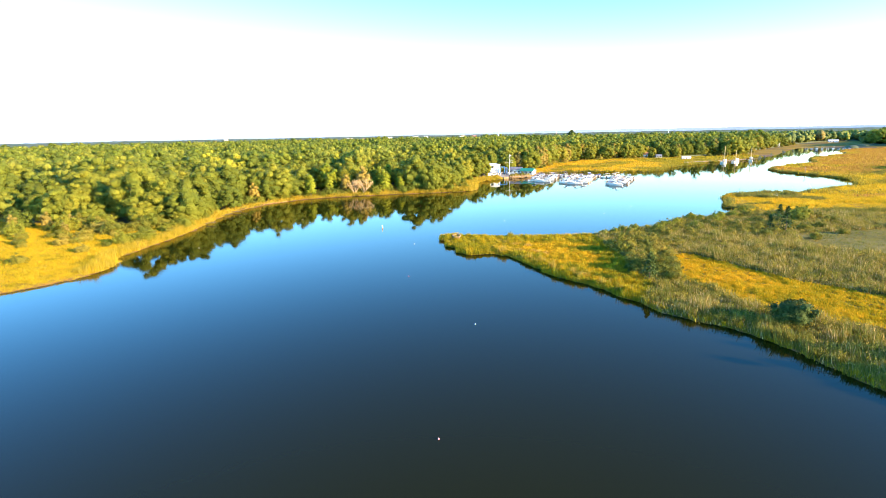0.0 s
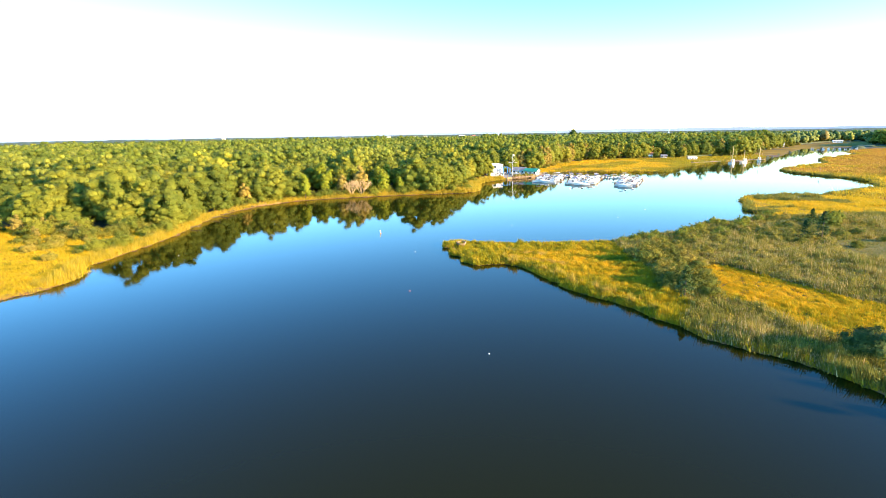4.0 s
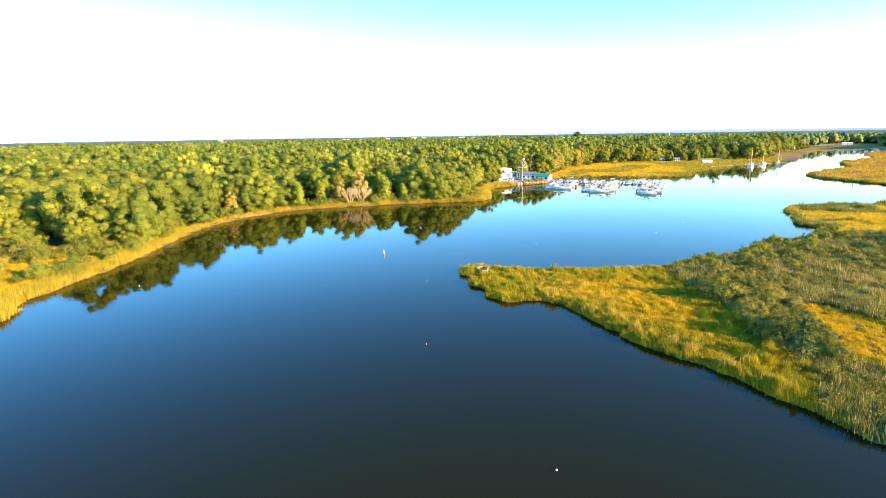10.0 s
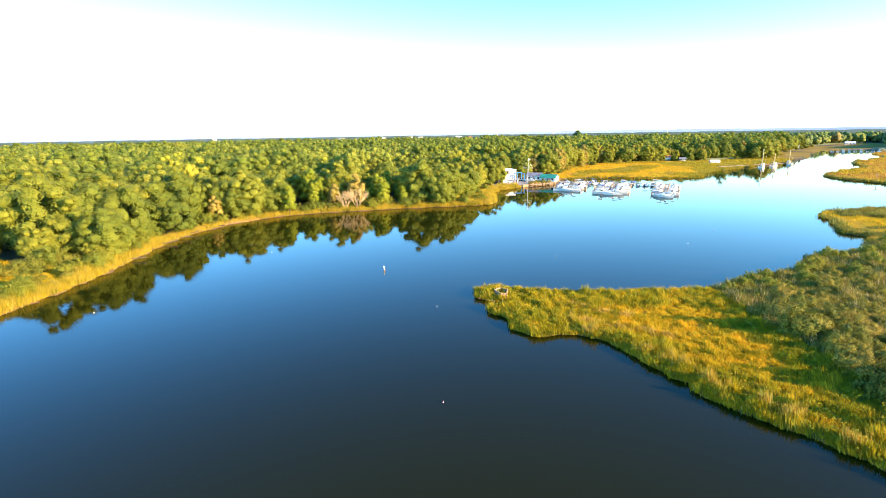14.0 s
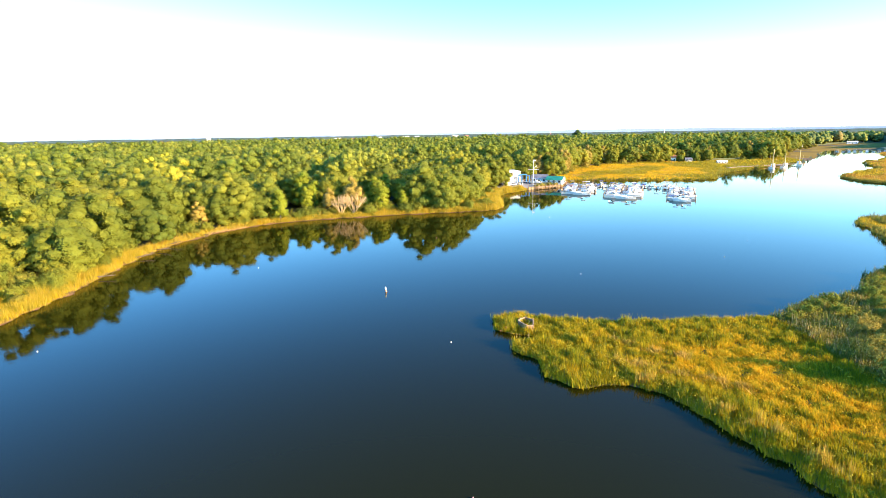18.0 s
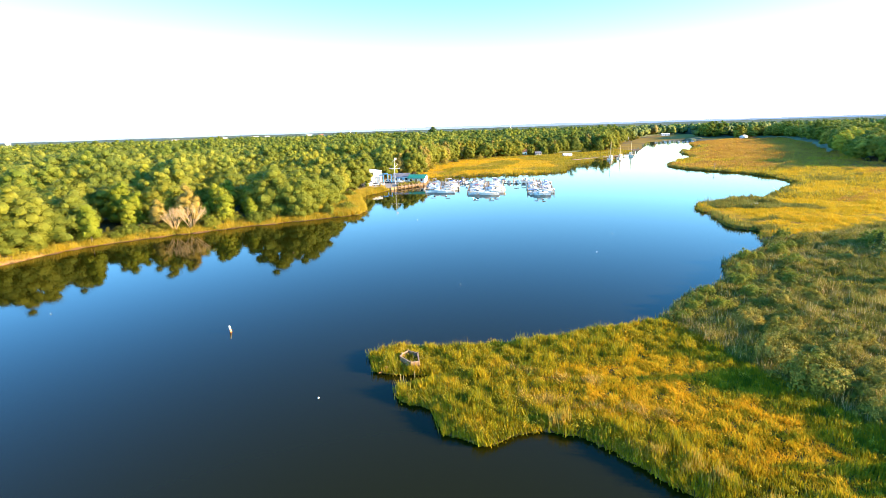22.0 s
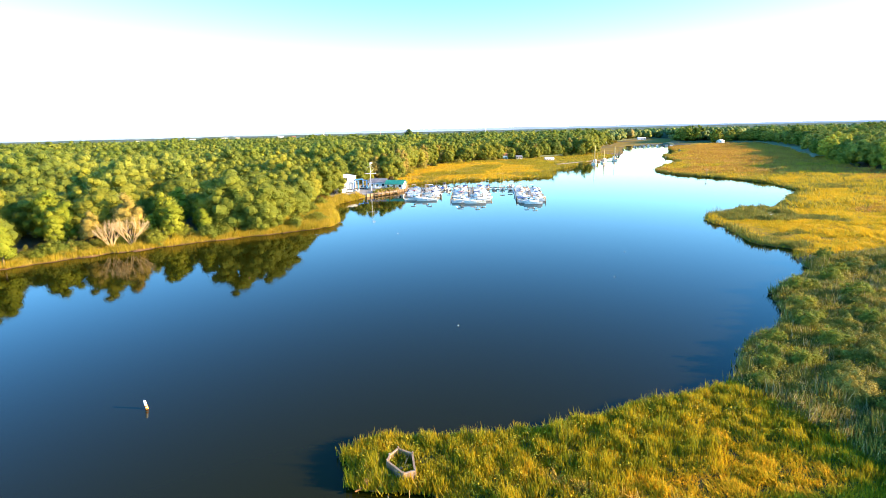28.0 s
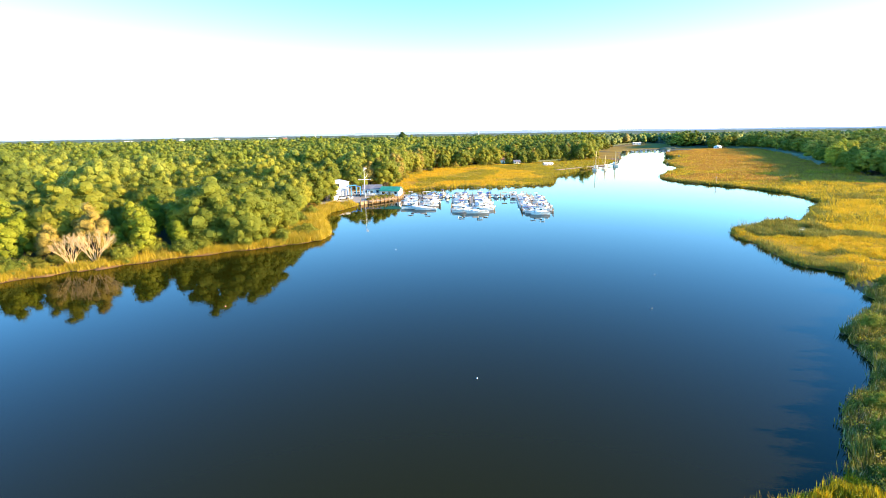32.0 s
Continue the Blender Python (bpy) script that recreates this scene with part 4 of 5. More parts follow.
forbs("marsh_plants", without(spread(SPIT, 2.5, 61), PATCH_A), 0.3, 0.65, [M["forb"], M["cord"]], "leafy yellow-green plants among the cord grass", 7, 0.09, 71)
forbs("marsh_plants", spread(PATCH_A, 1.2, 62), 0.25, 0.42, [M["salt"], M["forb"]], "orange leafy plants in the salt grass", 7, 0.08, 72)
forbs("marsh_plants", without(spread(RIGHT_NEAR, 3.6, 63), SPIT, PATCH_B, MEADOW_B, MUD_FIELD), 0.4, 0.95, [M["forb_olive"], M["forb"]], "leafy olive plants among the reeds", 9, 0.09, 73)

stump = thing("stump", pose(-2.6, 139.4, 0.1), "orange-brown rotten stump at the tip of the spit", "stump")
bm = bmesh.new()
limb(bm, (0, 0, -0.3), (0.1, 0, 0.7), 0.28, 0.2, 9)
part("trunk", bm, M["pile_red"], stump)
bm = bmesh.new()
limb(bm, (0, 0, 0.1), (-0.9, -0.5, 0.25), 0.14, 0.05, 6)
part("root", bm, M["pile_red"], stump)
for x, y in [(-1.3, 137.0), (-1.0, 136.6), (0.4, 137.1)]:
    stake = thing("stake", pose(x, y, 0), "thin pale stake standing in the shallows", "stake", "stakes by the spit")
    bm = bmesh.new()
    limb(bm, (0, 0, -0.8), (0.05, 0.02, 0.75), 0.04, 0.03, 6)
    part("shaft", bm, M["bleached"], stake)

# ---- materials of made things ----
M["gelcoat"] = material("gelcoat", [(0.72, 0.68, 0.60), (0.80, 0.76, 0.68), (0.85, 0.82, 0.75)], 0.35, scale=0.6, fine=5, bump=0.02, spec=0.5)
M["navy"] = material("navy_hull", [(0.02, 0.035, 0.10), (0.03, 0.05, 0.14)], 0.25, bump=0.02, spec=0.5)
M["tan_hull"] = material("tan_hull", [(0.42, 0.27, 0.13), (0.52, 0.34, 0.18)], 0.3, bump=0.02, spec=0.5)
M["red_paint"] = material("red_paint", [(0.42, 0.03, 0.03), (0.55, 0.05, 0.04)], 0.4, bump=0.02)
M["smoked_glass"] = material("smoked_glass", [(0.015, 0.02, 0.025), (0.03, 0.035, 0.04)], 0.06, bump=0, spec=0.6)
M["outboard"] = material("outboard_cowl", [(0.02, 0.02, 0.022), (0.05, 0.05, 0.055)], 0.3, bump=0.02, spec=0.5)
M["canvas_blue"] = material("canvas_blue", [(0.03, 0.07, 0.22), (0.05, 0.11, 0.30)], 0.8, fine=12, bump=0.1)
M["canvas_tan"] = material("canvas_tan", [(0.40, 0.32, 0.20), (0.52, 0.43, 0.28)], 0.8, fine=12, bump=0.1)
M["steel"] = material("steel", [(0.5, 0.5, 0.5), (0.62, 0.62, 0.62)], 0.3, metal=0.9, bump=0.02)
M["dock_wood"] = material("dock_wood", [(0.20, 0.16, 0.11), (0.32, 0.26, 0.19), (0.42, 0.36, 0.27)], 0.9, scale=0.5, fine=5, vary="object", amount=0.12)
M["pile_wood"] = material("pile_wood", [(0.16, 0.10, 0.05), (0.30, 0.20, 0.10), (0.40, 0.28, 0.15)], 0.9, scale=0.8, fine=5, vary="object", amount=0.15)
M["grey_wood"] = material("weathered_grey_wood", [(0.22, 0.14, 0.08), (0.33, 0.215, 0.125), (0.43, 0.29, 0.18)], 0.9, scale=1.0, fine=7, vary="object", amount=0.2)
M["white_wall"] = material("white_wall", [(0.72, 0.69, 0.61), (0.80, 0.77, 0.69), (0.84, 0.81, 0.74)], 0.7, scale=0.3, fine=3, bump=0.08)
M["green_roof"] = material("green_roof", [(0.02, 0.16, 0.10), (0.03, 0.24, 0.15), (0.05, 0.30, 0.19)], 0.5, scale=0.5, fine=4, bump=0.1)
M["grey_roof"] = material("grey_roof", [(0.10, 0.10, 0.11), (0.17, 0.17, 0.18), (0.24, 0.24, 0.25)], 0.85, scale=0.5, fine=5, bump=0.2)
M["orange_roof"] = material("orange_roof", [(0.36, 0.14, 0.07), (0.48, 0.20, 0.10)], 0.8, scale=0.5, fine=5, bump=0.2)
M["brick_red"] = material("brick_far", [(0.26, 0.11, 0.08), (0.36, 0.17, 0.12)], 0.85, scale=0.05, fine=0.6)
M["blue_paint"] = material("blue_paint", [(0.02, 0.16, 0.42), (0.03, 0.24, 0.55)], 0.4, scale=0.6, fine=4, bump=0.03)
M["white_paint"] = material("white_paint", [(0.72, 0.72, 0.70), (0.82, 0.82, 0.80)], 0.5, scale=0.8, fine=6, bump=0.03)
M["orange_paint"] = material("orange_paint", [(0.60, 0.16, 0.02), (0.72, 0.24, 0.03)], 0.5, bump=0.03)
M["float_white"] = material("float_white", [(0.78, 0.78, 0.76), (0.85, 0.85, 0.83)], 0.4, bump=0.02)
M["float_pink"] = material("float_pink", [(0.75, 0.22, 0.28), (0.85, 0.35, 0.38)], 0.4, bump=0.02)
M["car_silver"] = material("car_silver", [(0.42, 0.43, 0.45), (0.52, 0.53, 0.55)], 0.25, metal=0.4, bump=0, spec=0.5)
M["car_dark"] = material("car_dark", [(0.03, 0.035, 0.05), (0.06, 0.065, 0.08)], 0.25, bump=0, spec=0.5)
M["rubber"] = material("rubber", [(0.015, 0.015, 0.015), (0.03, 0.03, 0.03)], 0.8)
M["gravel"] = material("gravel_yard", [(0.20, 0.17, 0.13), (0.32, 0.28, 0.22), (0.42, 0.37, 0.30)], 0.95, scale=0.2, fine=3)
# pale blue-grey of the backdrop ridge: distance haze put into the colour
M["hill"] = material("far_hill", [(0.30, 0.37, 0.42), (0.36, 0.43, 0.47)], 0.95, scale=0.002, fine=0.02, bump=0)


def box(bm, x0, y0, z0, x1, y1, z1, bevel=0.0):
    m = Matrix.Translation(((x0 + x1) / 2, (y0 + y1) / 2, (z0 + z1) / 2)) @ Matrix.Diagonal((x1 - x0, y1 - y0, z1 - z0, 1))
    g = bmesh.ops.create_cube(bm, size=1, matrix=m)
    if bevel:
        es = list({e for v in g["verts"] for e in v.link_edges})
        bmesh.ops.bevel(bm, geom=es, offset=bevel, segments=1, affect="EDGES")


def boxes(*rows, bevel=0.0):
    bm = bmesh.new()
    for r in rows:
        box(bm, *r, bevel=bevel)
    return bm


def rod(a, b, r, sides=6, r2=None):
    bm = bmesh.new()
    limb(bm, a, b, r, r if r2 is None else r2, sides)
    return bm


# ---- boats ----
def hull_mesh(L, B, free):
    """Sides, bottom and transom, lofted from stern to bow."""
    bm, rings = bmesh.new(), []
    for k in range(11):
        u = k / 10
        half = B / 2 * (0.9 + 0.1 * min(1, u / 0.3)) * (1 - max(0.0, (u - 0.45) / 0.55) ** 2.3)
        half = max(half, 0.02)
        sheer = free * (1 + 0.28 * u * u)
        x = (u - 0.5) * L
        rake = 0.10 * L * max(0.0, u - 0.7) / 0.3
        rings.append([bm.verts.new(p) for p in ((x + rake, half, sheer), (x + rake, half * 0.93, sheer - 0.12), (x + rake * 0.4, half * 0.8, 0.08),
                                                (x, 0, -0.22 + 0.2 * max(0, u - 0.7)), (x + rake * 0.4, -half * 0.8, 0.08),
                                                (x + rake, -half * 0.93, sheer - 0.12), (x + rake, -half, sheer))])
    for a, b in zip(rings, rings[1:]):
        for i in range(6):
            bm.faces.new((a[i], b[i], b[i + 1], a[i + 1]))
    bm.faces.new(rings[0][::-1])
    bmesh.ops.recalc_face_normals(bm, faces=bm.faces)
    return bm


def deck_mesh(L, B, free, u0, u1, drop, inset=0.96):
    bm, rows = bmesh.new(), []
    for k in range(9):
        u = u0 + (u1 - u0) * k / 8
        half = max(B / 2 * (0.9 + 0.1 * min(1, u / 0.3)) * (1 - max(0.0, (u - 0.45) / 0.55) ** 2.3), 0.02) * inset
        x = (u - 0.5) * L + 0.10 * L * max(0.0, u - 0.7) / 0.3
        z = free * (1 + 0.28 * u * u) - drop
        rows.append([bm.verts.new((x, half, z)), bm.verts.new((x, 0, z + 0.05)), bm.verts.new((x, -half, z)), bm.verts.new((x, half, z - 0.06)), bm.verts.new((x, -half, z - 0.06))])
    for a, b in zip(rows, rows[1:]):
        bm.faces.new((a[0], b[0], b[1], a[1]))
        bm.faces.new((a[1], b[1], b[2], a[2]))
        bm.faces.new((a[3], a[4], b[4], b[3]))
    bm.faces.new((rows[0][0], rows[0][1], rows[0][2], rows[0][4], rows[0][3]))
    bmesh.ops.recalc_face_normals(bm, faces=bm.faces)
    return bm


M["canvas_red"] = material("canvas_red", [(0.30, 0.03, 0.03), (0.42, 0.06, 0.05)], 0.8, fine=12, bump=0.1)
M["cream"] = material("cream_hull", [(0.62, 0.54, 0.40), (0.72, 0.64, 0.50)], 0.3, bump=0.02, spec=0.5)


def boat(name, label, L, B, free, hull_mat, style, canvas=""):
    root = thing(name, Matrix(), label, "boat", "boats at the marina")
    part("hull", hull_mesh(L, B, free), hull_mat, root, smooth=False)
    part("rub_rail", deck_mesh(L, B * 1.015, free, 0.0, 1.0, 0.10, 1.0), M["gelcoat"], root) if style == "closed" else None
    part("foredeck", deck_mesh(L, B, free, 0.52 if style != "console" else 0.72, 1.0, 0.03), M["grey_wood" if name == "motorboat" else "gelcoat"], root)
    part("cockpit_floor", deck_mesh(L, B, free * 0.55, 0.02, 0.75, 0.0, 0.9), M["gelcoat"], root)
    z = free
    if style == "cruiser":
        bm = bmesh.new()
        box(bm, -0.02 * L, -B * 0.34, z * 0.6, 0.27 * L, B * 0.34, z + 0.75, bevel=0.12)
        part("cabin", bm, M["gelcoat"], root)
        part("windshield", boxes((-0.06 * L, -B * 0.33, z + 0.7, 0.07 * L, B * 0.33, z + 1.15), bevel=0.1), M["smoked_glass"], root, "dark raked windscreen")
        part("hardtop", boxes((-0.22 * L, -B * 0.36, z + 1.75, 0.05 * L, B * 0.36, z + 1.83), bevel=0.03), M[canvas or "gelcoat"], root)
        for sx in (-0.2, 0.02):
            for sy in (-0.33, 0.33):
                part("post", rod((sx * L, sy * B, z), (sx * L, sy * B, z + 1.77), 0.035), M["steel"], root)
        part("bench", boxes((-0.42 * L, -B * 0.36, z * 0.5, -0.33 * L, B * 0.36, z + 0.1), bevel=0.05), M["canvas_tan"], root)
    elif style == "console":
        part("console", boxes((-0.05 * L, -0.4, z * 0.5, 0.09 * L, 0.4, z + 0.75), bevel=0.08), M["gelcoat"], root)
        part("windshield", boxes((0.03 * L, -0.38, z + 0.72, 0.07 * L, 0.38, z + 1.15), bevel=0.02), M["smoked_glass"], root)
        part("t_top", boxes((-0.16 * L, -0.8, z + 1.55, 0.12 * L, 0.8, z + 1.63), bevel=0.03), M[canvas or "canvas_blue"], root, "canvas top on posts")
        for sx in (-0.06, 0.08):
            for sy in (-0.5, 0.5):
                part("post", rod((sx * L, sy, z * 0.5), (sx * L, sy, z + 1.57), 0.03), M["steel"], root)
        part("seat", boxes((-0.2 * L, -0.45, z * 0.5, -0.12 * L, 0.45, z + 0.4), bevel=0.06), M["canvas_tan"], root)
    elif style == "runabout":
        part("windshield", boxes((0.0, -B * 0.38, z + 0.02, 0.035 * L, B * 0.38, z + 0.45), bevel=0.02), M["smoked_glass"], root)
        for sy in (-0.25, 0.25):
            part("seat", boxes((-0.14 * L, sy * B - 0.28, z * 0.5, -0.06 * L, sy * B + 0.28, z + 0.15), bevel=0.06), M["canvas_tan"], root)
        part("engine_cover", boxes((-0.46 * L, -B * 0.3, z * 0.5, -0.3 * L, B * 0.3, z + 0.12), bevel=0.08), M["gelcoat"], root)
    else:
        part("cover", deck_mesh(L, B, free * 1.25, 0.0, 0.8, -0.1, 0.98), M["canvas_blue"], root, "blue canvas boat cover")
    if style in ("console", "runabout", "covered"):
        part("outboard_motor", boxes((-0.5 * L - 0.45, -0.22, 0.35, -0.5 * L + 0.02, 0.22, free + 0.55), (-0.5 * L - 0.3, -0.08, -0.4, -0.5 * L - 0.1, 0.08, 0.4), bevel=0.05), M["outboard"], root, "black outboard motor")
    for sy in (-1, 1):
        part("bow_rail", rod((0.22 * L, sy * B * 0.42, z + 0.35), (0.52 * L, sy * 0.12, z + 0.75), 0.02), M["steel"], root)
    return root


def pontoon_boat():
    root = thing("pontoon_boat", Matrix(), "white pontoon boat with a tan canopy", "boat", "boats at the marina")
    for sy in (-0.95, 0.95):
        part("pontoon", rod((-3.2, sy, 0.12), (3.4, sy, 0.12), 0.32, 10), M["steel"], root)
    part("deck", boxes((-3.3, -1.25, 0.42, 3.2, 1.25, 0.52)), M["gelcoat"], root)
    for r in [(-3.2, -1.22, 0.52, 3.1, -1.17, 1.15), (-3.2, 1.17, 0.52, 3.1, 1.22, 1.15), (3.05, -1.2, 0.52, 3.1, 1.2, 1.15)]:
        part("side_panel", boxes(r), M["gelcoat"], root)
    part("canopy", boxes((-2.6, -1.2, 2.4, 0.6, 1.2, 2.5), bevel=0.04), M["canvas_tan"], root, "tan canvas canopy")
    for sx in (-2.4, 0.4):
        for sy in (-1.1, 1.1):
            part("post", rod((sx, sy, 0.5), (sx, sy, 2.42), 0.03), M["steel"], root)
    part("seat", boxes((1.2, -1.1, 0.52, 2.9, -0.5, 1.0), (1.2, 0.5, 0.52, 2.9, 1.1, 1.0), bevel=0.05), M["canvas_tan"], root)
    part("outboard_motor", boxes((-3.8, -0.22, 0.3, -3.3, 0.22, 1.2), bevel=0.06), M["outboard"], root)
    return root


BOATS = [boat("cabin_cruiser", "white cabin cruiser with a hardtop moored at the pier", 7.4, 2.7, 1.0, M["gelcoat"], "cruiser"),
         boat("fishing_boat", "white open fishing boat with a blue top", 6.4, 2.4, 0.8, M["gelcoat"], "console"),
         boat("runabout", "white runabout with a low windscreen", 5.8, 2.3, 0.75, M["gelcoat"], "runabout"),
         boat("covered_boat", "white motorboat under a blue cover", 6.0, 2.4, 0.75, M["gelcoat"], "covered"),
         boat("fishing_boat", "dark blue open fishing boat moored at the pier", 6.6, 2.4, 0.85, M["navy"], "console"),
         boat("runabout", "tan wooden-coloured runabout moored at the pier", 5.6, 2.2, 0.7, M["tan_hull"], "runabout"),
         pontoon_boat(),
         boat("cabin_cruiser", "white cabin cruiser with a tan canvas top", 7.0, 2.6, 0.95, M["gelcoat"], "cruiser", "canvas_tan"),
         boat("fishing_boat", "white open boat with a red canvas top", 6.2, 2.4, 0.8, M["gelcoat"], "console", "canvas_red"),
         boat("motorboat", "cream motorboat with a brown wooden deck", 6.4, 2.4, 0.8, M["cream"], "runabout", "canvas_tan")]
first_boat = set()


def moor(k, x, y, turn):
    ob = BOATS[k]
    if k in first_boat:
        return copy_thing(ob, pose(x, y, 0, 0, 0, turn))
    first_boat.add(k)
    ob.matrix_world = pose(x, y, 0, 0, 0, turn)
    return ob


# ---- docks ----
def dock(name, label, a, b, width, pile_step=5.0, top=0.75, pile_top=1.9):
    """A plank walk from a to b on round piles; its local x runs along it."""
    a, b = Vector(a), Vector(b)
    L, turn = (b - a).length, math.degrees(math.atan2(b.y - a.y, b.x - a.x))
    root = thing(name, pose(a.x, a.y, 0, 0, 0, turn), label, "dock", "docks of the marina")
    n = int(L / 1.2)
    for k in range(n):
        part("deck_board", boxes((k * L / n, -width / 2, top - 0.06, (k + 1) * L / n - 0.05, width / 2, top)), M["dock_wood"], root)
    for sy in (-1, 1):
        part("stringer", boxes((0, sy * width * 0.42 - 0.05, top - 0.28, L, sy * width * 0.42 + 0.05, top - 0.06)), M["pile_wood"], root)
    for k in range(int(L / pile_step) + 1):
        for sy in (-1, 1):
            part("post", rod((k * pile_step, sy * (width / 2 + 0.14), -1.2), (k * pile_step, sy * (width / 2 + 0.14), pile_top), 0.14, 8, 0.12), M["pile_wood"], root)
    return root


walk_a, walk_b = (52, 350), (104, 325)
dock("dock", "weathered grey main walkway from the shore across the marina", walk_a, walk_b, 1.6)
PIERS = [((60, 346.2), (49.5, 309.5)), ((80.5, 336.3), (64.5, 293.5)), ((103.5, 325.2), (84.5, 281.5))]
rng = np.random.default_rng(5)
for reach, (pa, pb) in zip((4.0, 4.2, 2.9), PIERS):
    dock("dock", "weathered grey finger pier lined with moored boats", pa, pb, 1.4, 6.0)
    va, vb = np.array(pa), np.array(pb)
    L = np.linalg.norm(vb - va)
    d = (vb - va) / L
    e = np.array([-d[1], d[0]])
    turn = math.degrees(math.atan2(e[1], e[0]))
    s = 4.5
    while s < L - 0.5:
        for side in (-1, 1):
            if rng.random() < 0.1:
                continue
            k = int(rng.choice(10, p=[0.18, 0.13, 0.24, 0.05, 0.03, 0.06, 0.07, 0.12, 0.05, 0.07]))
            q = va + d * (s + rng.uniform(-0.3, 0.3)) + e * side * reach
            ob = moor(k, *q, turn + (0 if side > 0 else 180) + (180 if rng.random() < 0.4 else 0) + rng.uniform(-16, 16))
            if reach < 3:
                ob.matrix_basis = ob.matrix_basis @ Matrix.Diagonal((0.78, 0.85, 0.95, 1))
        for side in (-1, 1):
            q = va + d * (s + 1.6) + e * side * (reach * 2 - 0.4)
            mp = thing("mooring_post", pose(*q, 0, rng.uniform(-2, 2), rng.uniform(-2, 2), 0), "weathered brown timber mooring post in the water", "post", "mooring posts")
            part("shaft", rod((0, 0, -1.2), (0, 0, rng.uniform(1.1, 1.7)), 0.11, 8, 0.09), M["pile_wood"], mp)
        s += rng.uniform(2.45, 2.85)

    for j, k in enumerate((0, 7)):
        q = vb + d * (1.9 + 2.7 * j) + e * (-3.4 + 5.2 * j) * (1 if reach > 3 else 0.35)
        ob = moor(k, *q, turn + 180 * j + rng.uniform(-4, 4))
        ob.matrix_basis = ob.matrix_basis @ Matrix.Diagonal((1.1, 1, 0.9, 1) if reach > 3 else (0.9, 0.9, 0.95, 1))
        ob["label"] = "large white cabin cruiser lying across the pier's end"

wa, wb2 = np.array(walk_a, float), np.array(walk_b, float)
wd = (wb2 - wa) / np.linalg.norm(wb2 - wa)
we = np.array([wd[1], -wd[0]])
for s_ in np.concatenate([np.arange(11.5, 30, 3.4), np.arange(36, 54, 3.6)]):
    for side in (1, -1):
        if side < 0 and rng.random() < 0.45:
            continue
        q = wa + wd * s_ + we * side * 4.9
        moor(int(rng.choice([1, 2, 2, 3, 6])), *q, math.degrees(math.atan2(we[1], we[0])) + (0 if rng.random() < 0.5 else 180) + rng.uniform(-8, 8))

# ---- yard, bulkhead, buildings ----
YARD_SLAB = [(14, 330), (29.5, 329), (44, 338), (49.5, 342.5), (53, 352), (50, 372), (14, 372)]
bm = bmesh.new()
vs = [bm.verts.new((x, y, 1.0)) for x, y in YARD_SLAB]
lo = [bm.verts.new((x, y, -0.5)) for x, y in YARD_SLAB]
bm.faces.new(vs)
for i in range(len(vs)):
    j = (i + 1) % len(vs)
    bm.faces.new((vs[i], lo[i], lo[j], vs[j]))
tagged(part("yard", bm, M["gravel"]), "sandy gravel boatyard behind the bulkhead", "yard", kind="structure")
YZ = 1.0

bulk = [(29.3, 328.6), (44.2, 337.4), (49.9, 342), (53.4, 352)]
for a, b in zip(bulk, bulk[1:]):
    a, b = Vector(a), Vector(b)
    L, turn = (b - a).length, math.degrees(math.atan2(b.y - a.y, b.x - a.x))
    root = thing("bulkhead", pose(a.x, a.y, 0, 0, 0, turn), "timber bulkhead holding the boatyard, with round piles", "bulkhead", "bulkheads")
    n = max(2, int(L / 0.8))
    for k in range(n):
        part("plank", boxes((k * L / n, -0.12, -0.8, (k + 1) * L / n - 0.04, 0.0, 1.15)), M["pile_wood"], root)
    part("cap", boxes((0, -0.25, 1.15, L, 0.1, 1.25)), M["grey_wood"], root)
    for k in range(int(L / 2.2) + 1):
        part("post", rod((k * 2.2, -0.35, -1), (k * 2.2, -0.35, 1.9 + 0.5 * (k % 3 == 0)), 0.15, 8, 0.13), M["pile_wood"], root)
dock("dock", "short loading pier beside the boatyard", (34, 330.5), (46, 337.8), 1.8, 2.4, 0.9, 2.0)


